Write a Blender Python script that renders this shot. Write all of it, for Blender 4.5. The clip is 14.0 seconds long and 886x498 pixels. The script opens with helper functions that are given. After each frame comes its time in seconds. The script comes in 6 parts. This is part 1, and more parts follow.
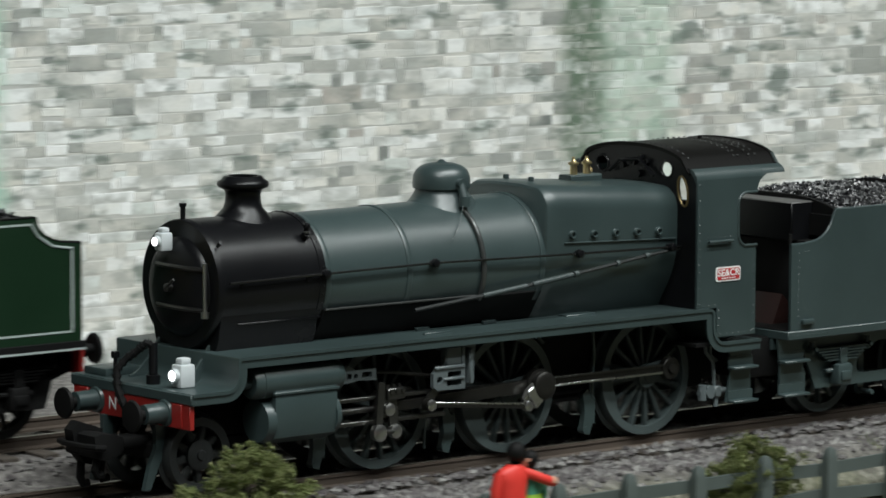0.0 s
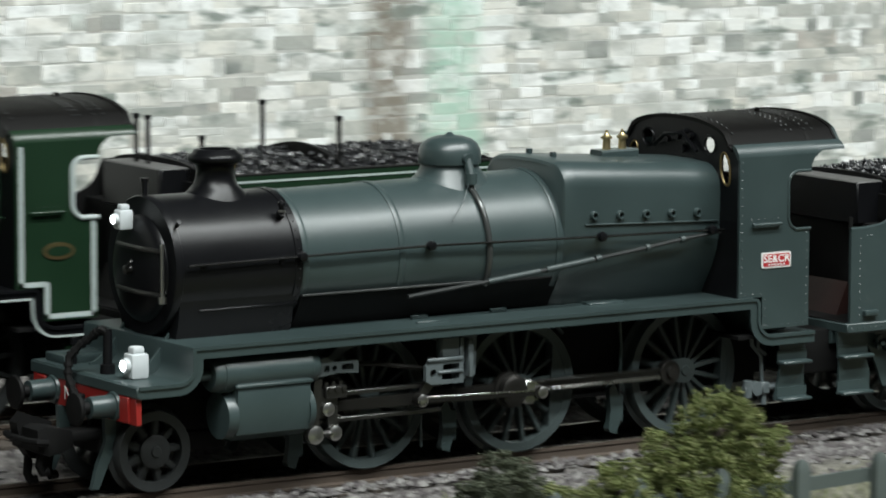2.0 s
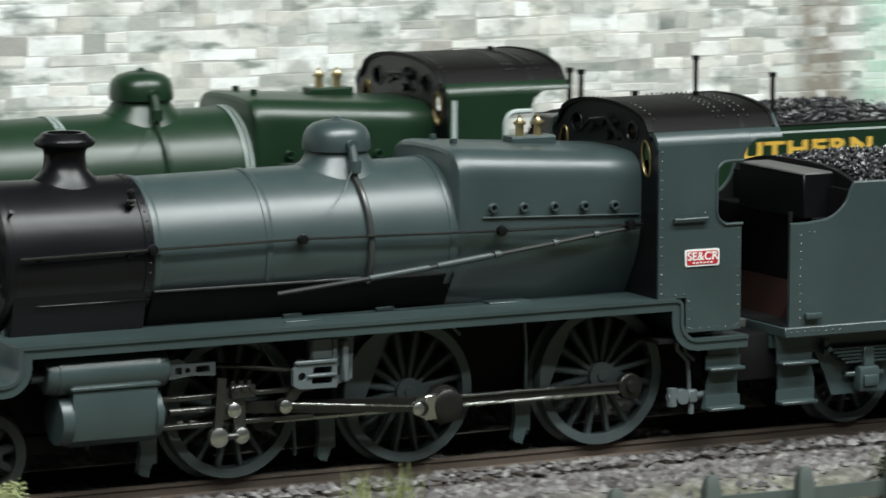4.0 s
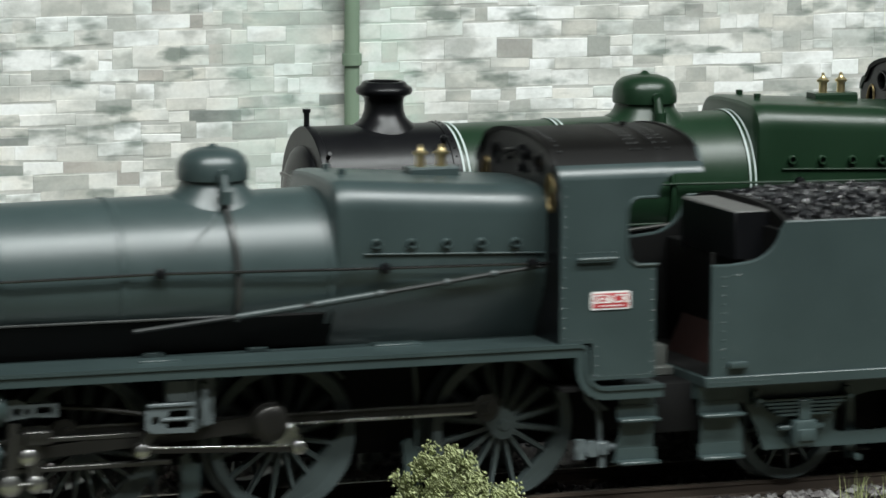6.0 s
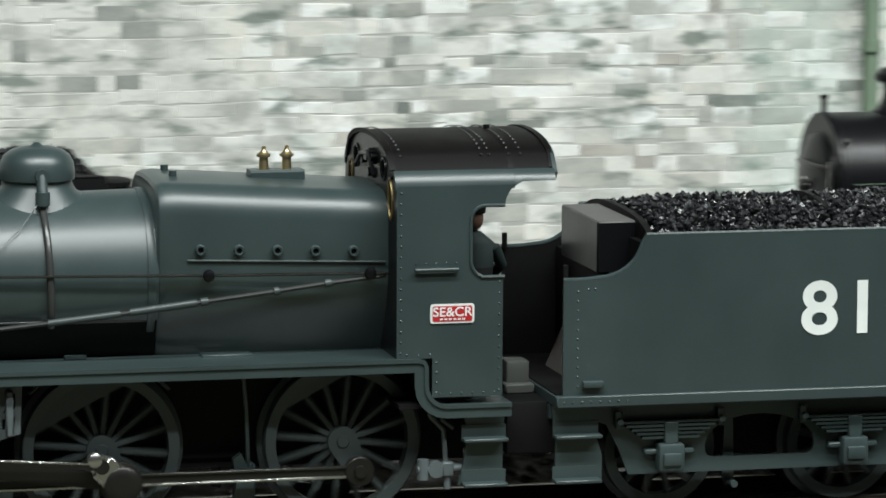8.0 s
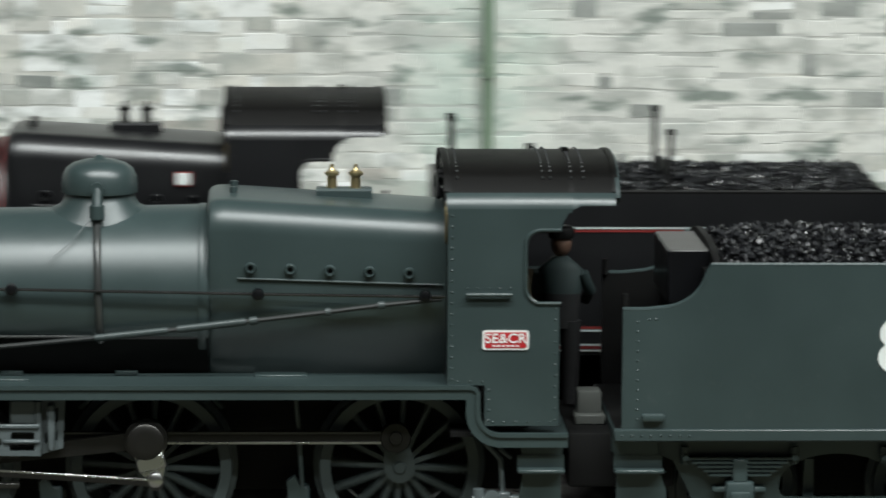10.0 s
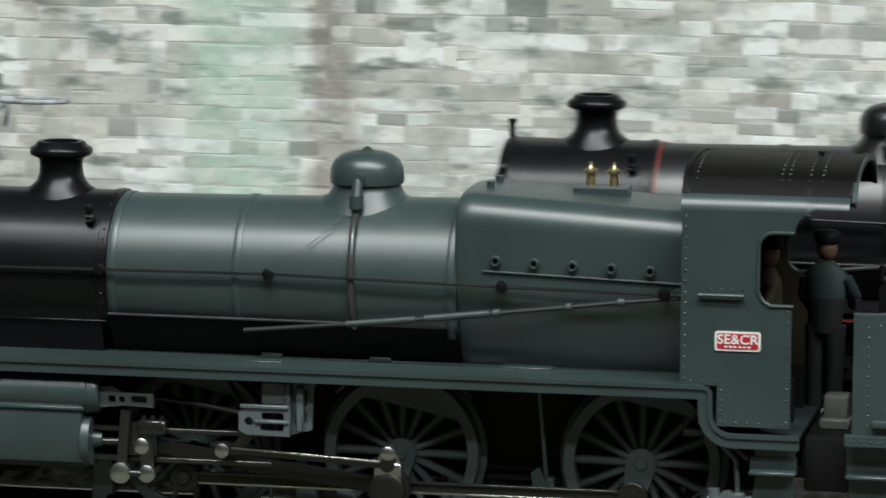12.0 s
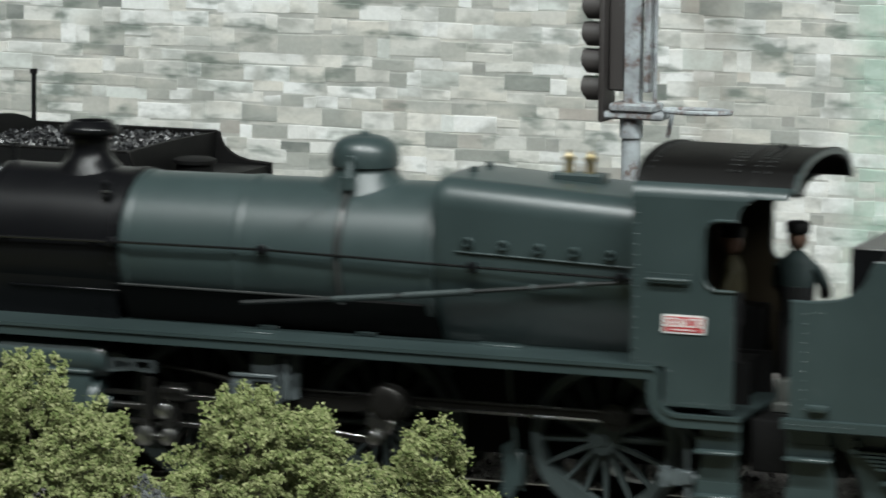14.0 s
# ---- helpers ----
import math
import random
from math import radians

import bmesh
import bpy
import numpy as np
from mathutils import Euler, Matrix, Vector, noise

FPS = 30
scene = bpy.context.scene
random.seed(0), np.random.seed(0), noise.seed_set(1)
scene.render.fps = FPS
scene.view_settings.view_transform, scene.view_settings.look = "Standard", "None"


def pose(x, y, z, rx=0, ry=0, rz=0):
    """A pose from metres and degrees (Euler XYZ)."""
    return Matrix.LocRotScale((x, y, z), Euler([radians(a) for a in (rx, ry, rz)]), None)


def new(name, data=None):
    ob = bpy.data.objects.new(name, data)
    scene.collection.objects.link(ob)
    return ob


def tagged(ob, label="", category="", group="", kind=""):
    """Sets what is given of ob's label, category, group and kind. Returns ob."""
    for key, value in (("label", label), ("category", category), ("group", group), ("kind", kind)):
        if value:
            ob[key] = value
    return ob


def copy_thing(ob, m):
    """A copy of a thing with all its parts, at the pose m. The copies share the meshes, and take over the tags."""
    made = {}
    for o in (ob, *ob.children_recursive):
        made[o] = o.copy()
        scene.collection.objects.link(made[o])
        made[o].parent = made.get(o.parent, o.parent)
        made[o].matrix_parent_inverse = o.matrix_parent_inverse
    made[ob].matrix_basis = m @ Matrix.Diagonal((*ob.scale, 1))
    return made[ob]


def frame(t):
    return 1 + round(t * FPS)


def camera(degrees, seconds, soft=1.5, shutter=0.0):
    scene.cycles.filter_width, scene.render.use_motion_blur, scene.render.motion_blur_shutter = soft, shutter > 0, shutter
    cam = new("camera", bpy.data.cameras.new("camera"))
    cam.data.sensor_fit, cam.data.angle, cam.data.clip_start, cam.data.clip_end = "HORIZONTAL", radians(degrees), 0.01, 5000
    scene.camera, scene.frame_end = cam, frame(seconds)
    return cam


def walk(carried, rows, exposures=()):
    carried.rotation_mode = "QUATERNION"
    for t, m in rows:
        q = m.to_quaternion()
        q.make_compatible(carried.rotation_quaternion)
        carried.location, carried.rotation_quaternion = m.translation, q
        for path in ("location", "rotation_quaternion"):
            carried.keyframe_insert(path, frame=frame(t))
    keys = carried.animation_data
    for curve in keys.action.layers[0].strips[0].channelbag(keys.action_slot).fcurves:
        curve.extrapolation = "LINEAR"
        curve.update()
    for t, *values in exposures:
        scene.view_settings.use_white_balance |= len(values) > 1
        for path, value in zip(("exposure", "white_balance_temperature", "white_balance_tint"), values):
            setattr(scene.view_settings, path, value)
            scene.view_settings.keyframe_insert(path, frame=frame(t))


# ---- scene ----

MM = 0.001                      # the layout is measured in millimetres of the model
EYE = (0.0560, -0.5525, 0.1137)


def aim(yaw, pitch, roll):
    """The camera on its tripod, turned to a bearing (degrees, left is positive)."""
    return pose(*EYE, 90 + pitch, 0, yaw) @ pose(0, 0, 0, 0, 0, roll)


cam = camera(12.245, 14.0, soft=1.65, shutter=0.6)
PATH = [
    (0.0, aim(-40.145, -6.161, 0.21)), (0.5, aim(-38.449, -6.365, 0.24)), (1.0, aim(-36.874, -7.097, 0.20)),
    (1.5, aim(-35.357, -7.175, 0.24)), (2.0, aim(-33.566, -6.971, 0.22)), (2.5, aim(-31.328, -6.927, 0.12)),
    (2.8, aim(-29.770, -7.258, 0.13)), (2.9, aim(-29.391, -7.369, 0.13)), (3.0, aim(-29.109, -7.479, 0.13)),
    (3.1, aim(-28.842, -7.511, 0.14)), (3.2, aim(-28.736, -7.543, 0.15)), (3.3, aim(-28.674, -7.576, 0.16)),
    (3.4, aim(-28.648, -7.608, 0.17)), (3.5, aim(-28.551, -7.640, 0.18)), (3.6, aim(-28.494, -7.632, 0.18)),
    (3.7, aim(-28.328, -7.624, 0.18)), (5.8, aim(-20.710, -7.591, 0.26)), (5.9, aim(-20.536, -7.590, 0.26)),
    (6.0, aim(-20.542, -7.589, 0.26)), (6.1, aim(-20.470, -7.608, 0.26)), (6.2, aim(-20.378, -7.627, 0.27)),
    (6.3, aim(-20.141, -7.645, 0.27)), (6.5, aim(-19.423, -7.683, 0.28)), (7.0, aim(-17.592, -7.712, 0.27)),
    (7.2, aim(-16.904, -7.765, 0.27)), (9.3, aim(-6.535, -7.751, 0.40)), (9.4, aim(-6.044, -7.752, 0.40)),
    (9.5, aim(-5.489, -7.752, 0.40)), (9.6, aim(-4.882, -7.743, 0.39)), (9.7, aim(-4.291, -7.735, 0.38)),
    (9.8, aim(-3.693, -7.726, 0.38)), (9.9, aim(-3.085, -7.718, 0.37)), (10.0, aim(-2.389, -7.709, 0.36)),
    (10.1, aim(-1.661, -7.715, 0.38)), (10.2, aim(-0.814, -7.720, 0.40)), (10.3, aim(0.248, -7.726, 0.42)),
    (10.4, aim(1.310, -7.731, 0.44)), (10.5, aim(2.082, -7.737, 0.46)), (10.6, aim(2.768, -7.736, 0.47)),
    (10.7, aim(3.307, -7.736, 0.49)), (10.8, aim(3.799, -7.735, 0.50)), (11.0, aim(4.947, -7.734, 0.53)),
    (11.5, aim(8.268, -7.728, 0.58)), (12.0, aim(11.280, -7.685, 0.44)), (12.2, aim(11.963, -7.656, 0.41)),
    (12.3, aim(12.380, -7.642, 0.39)), (12.4, aim(12.858, -7.627, 0.38)), (12.5, aim(13.391, -7.613, 0.36)),
    (12.6, aim(14.064, -7.611, 0.38)), (12.7, aim(14.751, -7.610, 0.40)), (12.8, aim(15.390, -7.608, 0.42)),
    (13.0, aim(16.473, -7.605, 0.46)), (13.3, aim(17.985, -7.604, 0.48)), (13.4, aim(18.540, -7.604, 0.49)),
    (13.5, aim(19.095, -7.604, 0.50)), (13.6, aim(19.653, -7.602, 0.53)), (13.7, aim(20.171, -7.600, 0.56)),
    (13.8, aim(20.537, -7.599, 0.60)), (13.9, aim(20.592, -7.597, 0.63)), (14.0, aim(20.492, -7.595, 0.66)),
]
EXPOSURES = [(0.0, -0.28), (0.5, -0.18), (1.0, -0.02), (2.2, 0.08), (3.5, 0.20), (6.2, 0.03), (7.2, 0.08), (9.5, -0.12), (10.5, 0.02), (12.0, -0.08), (14.0, -0.03)]
walk(cam, PATH, EXPOSURES)

# ---- the train's run ----
SPEED = -48.874                 # mm a second along the track
START = 561.76                  # rear driving axle at 0 s, mm
WHEEL_R = 10.77
CRANK_R = 4.4
AXLES = (0.0, -33.1, -62.1)
BACK_Y, BACK_Z = 46.0, 4.0      # the track behind, and its height above the near one


def run(t):
    return START + SPEED * t


def crank_angle(t):
    return -83.0 + 260.1 * (t - 1.0)


# ---- light: a hall lit by tubes under its ceiling ----
world = bpy.data.worlds.new("hall_air")
scene.world = world
world.use_nodes = True
world.node_tree.nodes["Background"].inputs[0].default_value = (0.75, 0.85, 0.9, 1)
world.node_tree.nodes["Background"].inputs[1].default_value = 0.05


def tube_lamp(x, y, z, sx, sy, watts, tone):
    data = bpy.data.lights.new("ceiling_tube", "AREA")
    data.shape, data.size, data.size_y, data.energy, data.color = "RECTANGLE", sx, sy, watts, tone
    ob = new("ceiling_tube", data)
    ob.matrix_world = pose(x, y, z)
    return ob


tube_lamp(0.42, -0.66, 1.32, 2.2, 0.14, 46, (0.945, 1.0, 0.985))
tube_lamp(0.42, -1.13, 1.32, 2.2, 0.10, 26, (0.945, 1.0, 0.985))


# ---- materials ----
def nodes_of(name):
    mat = bpy.data.materials.new(name)
    mat.use_nodes = True
    nt = mat.node_tree
    return mat, nt, nt.nodes["Principled BSDF"]


def link(nt, a, b):
    nt.links.new(a, b)


def coords(nt):
    return nt.nodes.new("ShaderNodeTexCoord").outputs["Object"]


def noise_tex(nt, scale, detail=4, rough=0.6, vec=None):
    n = nt.nodes.new("ShaderNodeTexNoise")
    n.inputs["Scale"].default_value, n.inputs["Detail"].default_value, n.inputs["Roughness"].default_value = scale, detail, rough
    link(nt, vec or coords(nt), n.inputs["Vector"])
    return n


def ramp(nt, fac, stops):
    r = nt.nodes.new("ShaderNodeValToRGB")
    while len(r.color_ramp.elements) < len(stops):
        r.color_ramp.elements.new(0.5)
    for e, (p, c) in zip(r.color_ramp.elements, stops):
        e.position = p
        e.color = (*c, 1) if len(c) == 3 else c
    link(nt, fac, r.inputs["Fac"])
    return r


def mixed(nt, fac, a, b, mode="MIX"):
    m = nt.nodes.new("ShaderNodeMix")
    m.data_type, m.blend_type = "RGBA", mode
    for sock, v in ((m.inputs["Factor"], fac), (m.inputs["A"], a), (m.inputs["B"], b)):
        if hasattr(v, "is_linked"):
            link(nt, v, sock)
        elif isinstance(v, (int, float)):
            sock.default_value = v
        else:
            sock.default_value = (*v, 1)
    return m.outputs["Result"]


def bump(nt, b, height, strength, dist):
    n = nt.nodes.new("ShaderNodeBump")
    n.inputs["Strength"].default_value, n.inputs["Distance"].default_value = strength, dist
    link(nt, height, n.inputs["Height"])
    link(nt, n.outputs["Normal"], b.inputs["Normal"])


def paint(name, col, rough=0.42, dust=0.25, metal=0.0, dust_col=(0.16, 0.165, 0.155), relief=0.25, spec=0.5):
    """Model paint: an even coat with faint mottling, dust specks and a fine orange peel."""
    mat, nt, b = nodes_of(name)
    big = noise_tex(nt, 55, 5)
    fine = noise_tex(nt, 900, 3)
    speck = noise_tex(nt, 420, 6, 0.75)
    lo = tuple(c * 0.86 for c in col)
    hi = tuple(min(1, c * 1.12) for c in col)
    base = ramp(nt, big.outputs["Fac"], [(0.3, lo), (0.7, hi)]).outputs["Color"]
    mask = ramp(nt, speck.outputs["Fac"], [(0.60, (0, 0, 0)), (0.80, (dust,) * 3)]).outputs["Color"]
    link(nt, mixed(nt, mask, base, dust_col), b.inputs["Base Color"])
    rr = ramp(nt, big.outputs["Fac"], [(0.25, (rough * 0.85,) * 3), (0.75, (min(1, rough * 1.2),) * 3)])
    link(nt, rr.outputs["Color"], b.inputs["Roughness"])
    b.inputs["Metallic"].default_value = metal
    b.inputs["Specular IOR Level"].default_value = spec
    bump(nt, b, fine.outputs["Fac"], relief, 0.00005)
    return mat


def glow(name, col, strength):
    mat, nt, b = nodes_of(name)
    b.inputs["Base Color"].default_value = (*col, 1)
    b.inputs["Emission Color"].default_value = (*col, 1)
    b.inputs["Emission Strength"].default_value = strength
    return mat


GREY = paint("slate_grey_green_paint", (0.0320, 0.0485, 0.0488), 0.34, 0.16, relief=0.15, spec=0.62)
FIRELIT_BROWN = paint("firelit_brown_paint", (0.017, 0.006, 0.005), 0.45, 0.1)
DARK_GREY = paint("dark_grey_paint", (0.013, 0.015, 0.015), 0.5, 0.15)
WHEEL_GREY = paint("wheel_grey_paint", (0.042, 0.055, 0.055), 0.42, 0.2)
BLACK = paint("smokebox_black_paint", (0.0046, 0.0048, 0.0056), 0.30, 0.04, spec=0.26)
ROOF = paint("roof_black_paint", (0.0042, 0.0040, 0.0037), 0.50, 0.10, spec=0.13, dust_col=(0.05, 0.045, 0.04))
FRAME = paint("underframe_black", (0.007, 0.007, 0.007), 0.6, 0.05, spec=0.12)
GREEN = paint("dark_green_paint", (0.0085, 0.0245, 0.0118), 0.31, 0.03, spec=0.42)
GLOSS = paint("lined_black_paint", (0.006, 0.0062, 0.007), 0.33, 0.05, spec=0.68)
LOCKER_LIT_TOP = paint("lit_locker_black", (0.075, 0.074, 0.071), 0.55, 0.3)
FEED_PIPE = paint("bare_pipe_grey", (0.050, 0.053, 0.052), 0.22, 0.3, 0.3)
HANDRAIL = paint("black_glossy_rail", (0.007, 0.007, 0.007), 0.17, 0.04, spec=0.9)
CAB_BUFF = paint("cab_inside_brown", (0.032, 0.024, 0.013), 0.55, 0.2)
PALE_GREY = paint("pale_grey_casting", (0.06, 0.064, 0.058), 0.6, 0.4)
WHITE_LINE = paint("white_lining", (0.36, 0.41, 0.40), 0.5, 0.05)
RED_LINE = paint("red_lining", (0.15, 0.014, 0.012), 0.5, 0.05)
RED = paint("buffer_beam_red", (0.24, 0.013, 0.010), 0.45, 0.15)
LETTER_WHITE = paint("white_transfer", (0.72, 0.75, 0.73), 0.5, 0.0)
LETTER_GOLD = paint("yellow_transfer", (0.58, 0.36, 0.055), 0.5, 0.0)
PLATE_RED = paint("plate_red", (0.42, 0.018, 0.022), 0.4, 0.0)
STEEL = paint("bright_steel", (0.52, 0.52, 0.505), 0.27, 0.12, 1.0, (0.10, 0.10, 0.09))
BRACKET = paint("cast_bracket_grey", (0.085, 0.102, 0.106), 0.34, 0.3)
RIM = paint("dull_brass", (0.20, 0.15, 0.07), 0.4, 0.3, 0.8)
ROD = paint("dark_oiled_steel", (0.022, 0.021, 0.019), 0.35, 0.4, 0.6, (0.02, 0.02, 0.018))
DULL_STEEL = paint("dull_steel", (0.085, 0.084, 0.080), 0.30, 0.6, 0.9, (0.02, 0.02, 0.018))
BRASS = paint("brass", (0.70, 0.57, 0.31), 0.38, 0.1, 1.0)
RAIL_TOP = paint("worn_rail", (0.19, 0.165, 0.135), 0.38, 0.6, 0.9, (0.07, 0.05, 0.035))
RAIL_SIDE = paint("rusty_rail", (0.060, 0.044, 0.033), 0.8, 0.5, 0.0, (0.05, 0.035, 0.025))
SLEEPER = paint("sleeper_brown", (0.045, 0.036, 0.028), 0.85, 0.5)
LAMP_WHITE = paint("lamp_white", (0.47, 0.50, 0.51), 0.4, 0.1)
LAMP_GLOW = glow("lit_lens", (0.95, 0.97, 1.0), 7.0)
GREEN_GLOW = glow("lit_green_lens", (0.02, 0.75, 0.38), 1.2)
def weathered_grey():
    """Signal paint gone chalky in places, with rust coming through."""
    mat, nt, b = nodes_of("signal_grey")
    base = ramp(nt, noise_tex(nt, 210, 4).outputs["Fac"], [(0.35, (0.22, 0.23, 0.24)), (0.6, (0.42, 0.46, 0.48))]).outputs["Color"]
    rust = ramp(nt, noise_tex(nt, 330, 5, 0.7).outputs["Fac"], [(0.52, (0, 0, 0)), (0.62, (0.85,) * 3)]).outputs["Color"]
    link(nt, mixed(nt, rust, base, (0.13, 0.085, 0.07)), b.inputs["Base Color"])
    b.inputs["Roughness"].default_value = 0.6
    return mat


SIGNAL_GREY = weathered_grey()
SIGNAL_DARK = paint("signal_dark", (0.045, 0.040, 0.038), 0.6, 0.4)
FENCE_PAINT = paint("fence_grey_green", (0.060, 0.075, 0.070), 0.7, 0.5)
COTTON_RED = paint("red_figure_paint", (0.62, 0.035, 0.025), 0.5, 0.0)
COTTON_WHITE = paint("white_figure_paint", (0.75, 0.75, 0.77), 0.5, 0.1)
COTTON_YELLOW = paint("yellow_figure_paint", (0.66, 0.46, 0.03), 0.5, 0.0)
COTTON_LIME = paint("lime_figure_paint", (0.30, 0.52, 0.05), 0.5, 0.0)
COTTON_TEAL = paint("teal_figure_paint", (0.06, 0.26, 0.17), 0.5, 0.0)
SKIN = paint("figure_flesh_paint", (0.50, 0.27, 0.19), 0.5, 0.0)
CREW_SKIN = paint("dusky_flesh_paint", (0.15, 0.085, 0.06), 0.6, 0.0)
CREW_BLUE = paint("overall_blue", (0.016, 0.030, 0.030), 0.7, 0.1)
CREW_KHAKI = paint("overall_khaki", (0.055, 0.048, 0.022), 0.7, 0.1)
PIPE_GREEN = paint("drainpipe_green", (0.17, 0.235, 0.165), 0.75, 0.6, dust_col=(0.34, 0.40, 0.32))


def coal_material():
    mat, nt, b = nodes_of("coal")
    g = nt.nodes.new("ShaderNodeNewGeometry")
    link(nt, ramp(nt, g.outputs["Random Per Island"], [(0.0, (0.003, 0.003, 0.004)), (1.0, (0.018, 0.019, 0.021))]).outputs["Color"], b.inputs["Base Color"])
    link(nt, ramp(nt, g.outputs["Random Per Island"], [(0.0, (0.20,) * 3), (1.0, (0.5,) * 3)]).outputs["Color"], b.inputs["Roughness"])
    b.inputs["Specular IOR Level"].default_value = 0.65
    bump(nt, b, noise_tex(nt, 1500, 3).outputs["Fac"], 0.5, 0.0001)
    return mat


STAINS = (  # middle, half width (mm), colour, strength: damp and rust that ran down the wall
    (489.5, 5.5, (0.20, 0.175, 0.14), 0.92), (504.5, 6.5, (0.36, 0.56, 0.45), 0.75), (664, 7.5, (0.10, 0.15, 0.10), 0.95), (680, 12, (0.42, 0.56, 0.45), 0.6),
    (277, 10, (0.50, 0.62, 0.55), 0.4), (298, 6, (0.46, 0.60, 0.51), 0.5), (90, 12, (0.50, 0.63, 0.55), 0.45),
    (-113, 10, (0.38, 0.56, 0.46), 0.6), (-97, 4, (0.24, 0.21, 0.18), 0.75), (-147, 4, (0.30, 0.27, 0.23), 0.5))


def math_node(nt, op, a, b=None):
    m = nt.nodes.new("ShaderNodeMath")
    m.operation = op
    for sock, v in zip(m.inputs, (a, b)):
        if hasattr(v, "is_linked"):
            link(nt, v, sock)
        elif v is not None:
            sock.default_value = v
    return m.outputs[0]


def stone_material(name, stops, blotch=1.0):
    """Weathered rubble: each stone its own tone and its own blotches; stains run down over all of them."""
    mat, nt, b = nodes_of(name)
    rand = nt.nodes.new("ShaderNodeNewGeometry").outputs["Random Per Island"]
    base = ramp(nt, rand, stops).outputs["Color"]
    shift = nt.nodes.new("ShaderNodeCombineXYZ")
    link(nt, math_node(nt, "MULTIPLY", rand, 3.0), shift.inputs["Y"])
    squeeze = nt.nodes.new("ShaderNodeVectorMath")
    squeeze.operation = "MULTIPLY_ADD"
    link(nt, coords(nt), squeeze.inputs[0])
    squeeze.inputs[1].default_value = (0.65, 1.0, 1.0)
    link(nt, shift.outputs[0], squeeze.inputs[2])
    vec = squeeze.outputs[0]
    flat = nt.nodes.new("ShaderNodeVectorMath")
    flat.operation = "MULTIPLY"
    link(nt, coords(nt), flat.inputs[0])
    flat.inputs[1].default_value = (0.45, 1.0, 1.2)
    over = flat.outputs[0]
    cream = noise_tex(nt, 95, 3, 0.5, vec)
    grey = noise_tex(nt, 150, 4, 0.55, over)
    spot = noise_tex(nt, 235, 3, 0.5, over)
    own = noise_tex(nt, 210, 3, 0.5, vec)
    grain = noise_tex(nt, 1300, 3, 0.7)
    col = mixed(nt, ramp(nt, cream.outputs["Fac"], [(0.50, (0, 0, 0)), (0.66, (0.65,) * 3)]).outputs["Color"], base, (0.75, 0.725, 0.65))
    col = mixed(nt, ramp(nt, grey.outputs["Fac"], [(0.47, (0, 0, 0)), (0.66, (0.8 * blotch,) * 3)]).outputs["Color"], col, (0.43, 0.445, 0.415))
    col = mixed(nt, ramp(nt, own.outputs["Fac"], [(0.50, (0, 0, 0)), (0.66, (0.75 * blotch,) * 3)]).outputs["Color"], col, (0.36, 0.37, 0.34))
    col = mixed(nt, ramp(nt, spot.outputs["Fac"], [(0.56, (0, 0, 0)), (0.69, (0.85 * blotch,) * 3)]).outputs["Color"], col, (0.16, 0.195, 0.17))
    col = mixed(nt, 0.4, col, ramp(nt, grain.outputs["Fac"], [(0.3, (0.72, 0.72, 0.70)), (0.65, (1, 1, 1))]).outputs["Color"], "MULTIPLY")
    sep = nt.nodes.new("ShaderNodeSeparateXYZ")
    link(nt, coords(nt), sep.inputs[0])
    wander = math_node(nt, "MULTIPLY", math_node(nt, "SUBTRACT", noise_tex(nt, 60, 4).outputs["Fac"], 0.5), 0.007)
    x = math_node(nt, "ADD", sep.outputs["X"], wander)
    patchy = ramp(nt, noise_tex(nt, 150, 5, 0.65, vec).outputs["Fac"], [(0.36, (0.2,) * 3), (0.58, (1,) * 3)]).outputs["Color"]
    for mid, half, tone, strength in STAINS:
        near = nt.nodes.new("ShaderNodeMapRange")
        near.interpolation_type = "SMOOTHSTEP"
        link(nt, math_node(nt, "ABSOLUTE", math_node(nt, "SUBTRACT", x, mid * MM)), near.inputs[0])
        near.inputs[1].default_value, near.inputs[2].default_value = half * 0.45 * MM, half * 1.35 * MM
        near.inputs[3].default_value, near.inputs[4].default_value = strength, 0.0
        col = mixed(nt, math_node(nt, "MULTIPLY", near.outputs[0], patchy), col, tone)
    link(nt, col, b.inputs["Base Color"])
    b.inputs["Roughness"].default_value = 0.85
    b.inputs["Specular IOR Level"].default_value = 0.3
    bump(nt, b, own.outputs["Fac"], 0.3, 0.0002)
    return mat


STONE = stone_material("pale_stone", [(0.0, (0.27, 0.29, 0.265)), (0.08, (0.42, 0.43, 0.395)), (0.20, (0.56, 0.555, 0.51)), (0.36, (0.69, 0.69, 0.645)), (0.56, (0.79, 0.80, 0.775)), (0.82, (0.87, 0.885, 0.87)), (1.0, (0.62, 0.66, 0.62))])
STONE_DARK = stone_material("grey_stone", [(0.0, (0.18, 0.20, 0.185)), (0.5, (0.30, 0.31, 0.29)), (1.0, (0.44, 0.41, 0.37))], 0.7)
MORTAR = stone_material("mortar", [(0.0, (0.50, 0.50, 0.47)), (1.0, (0.50, 0.50, 0.47))])


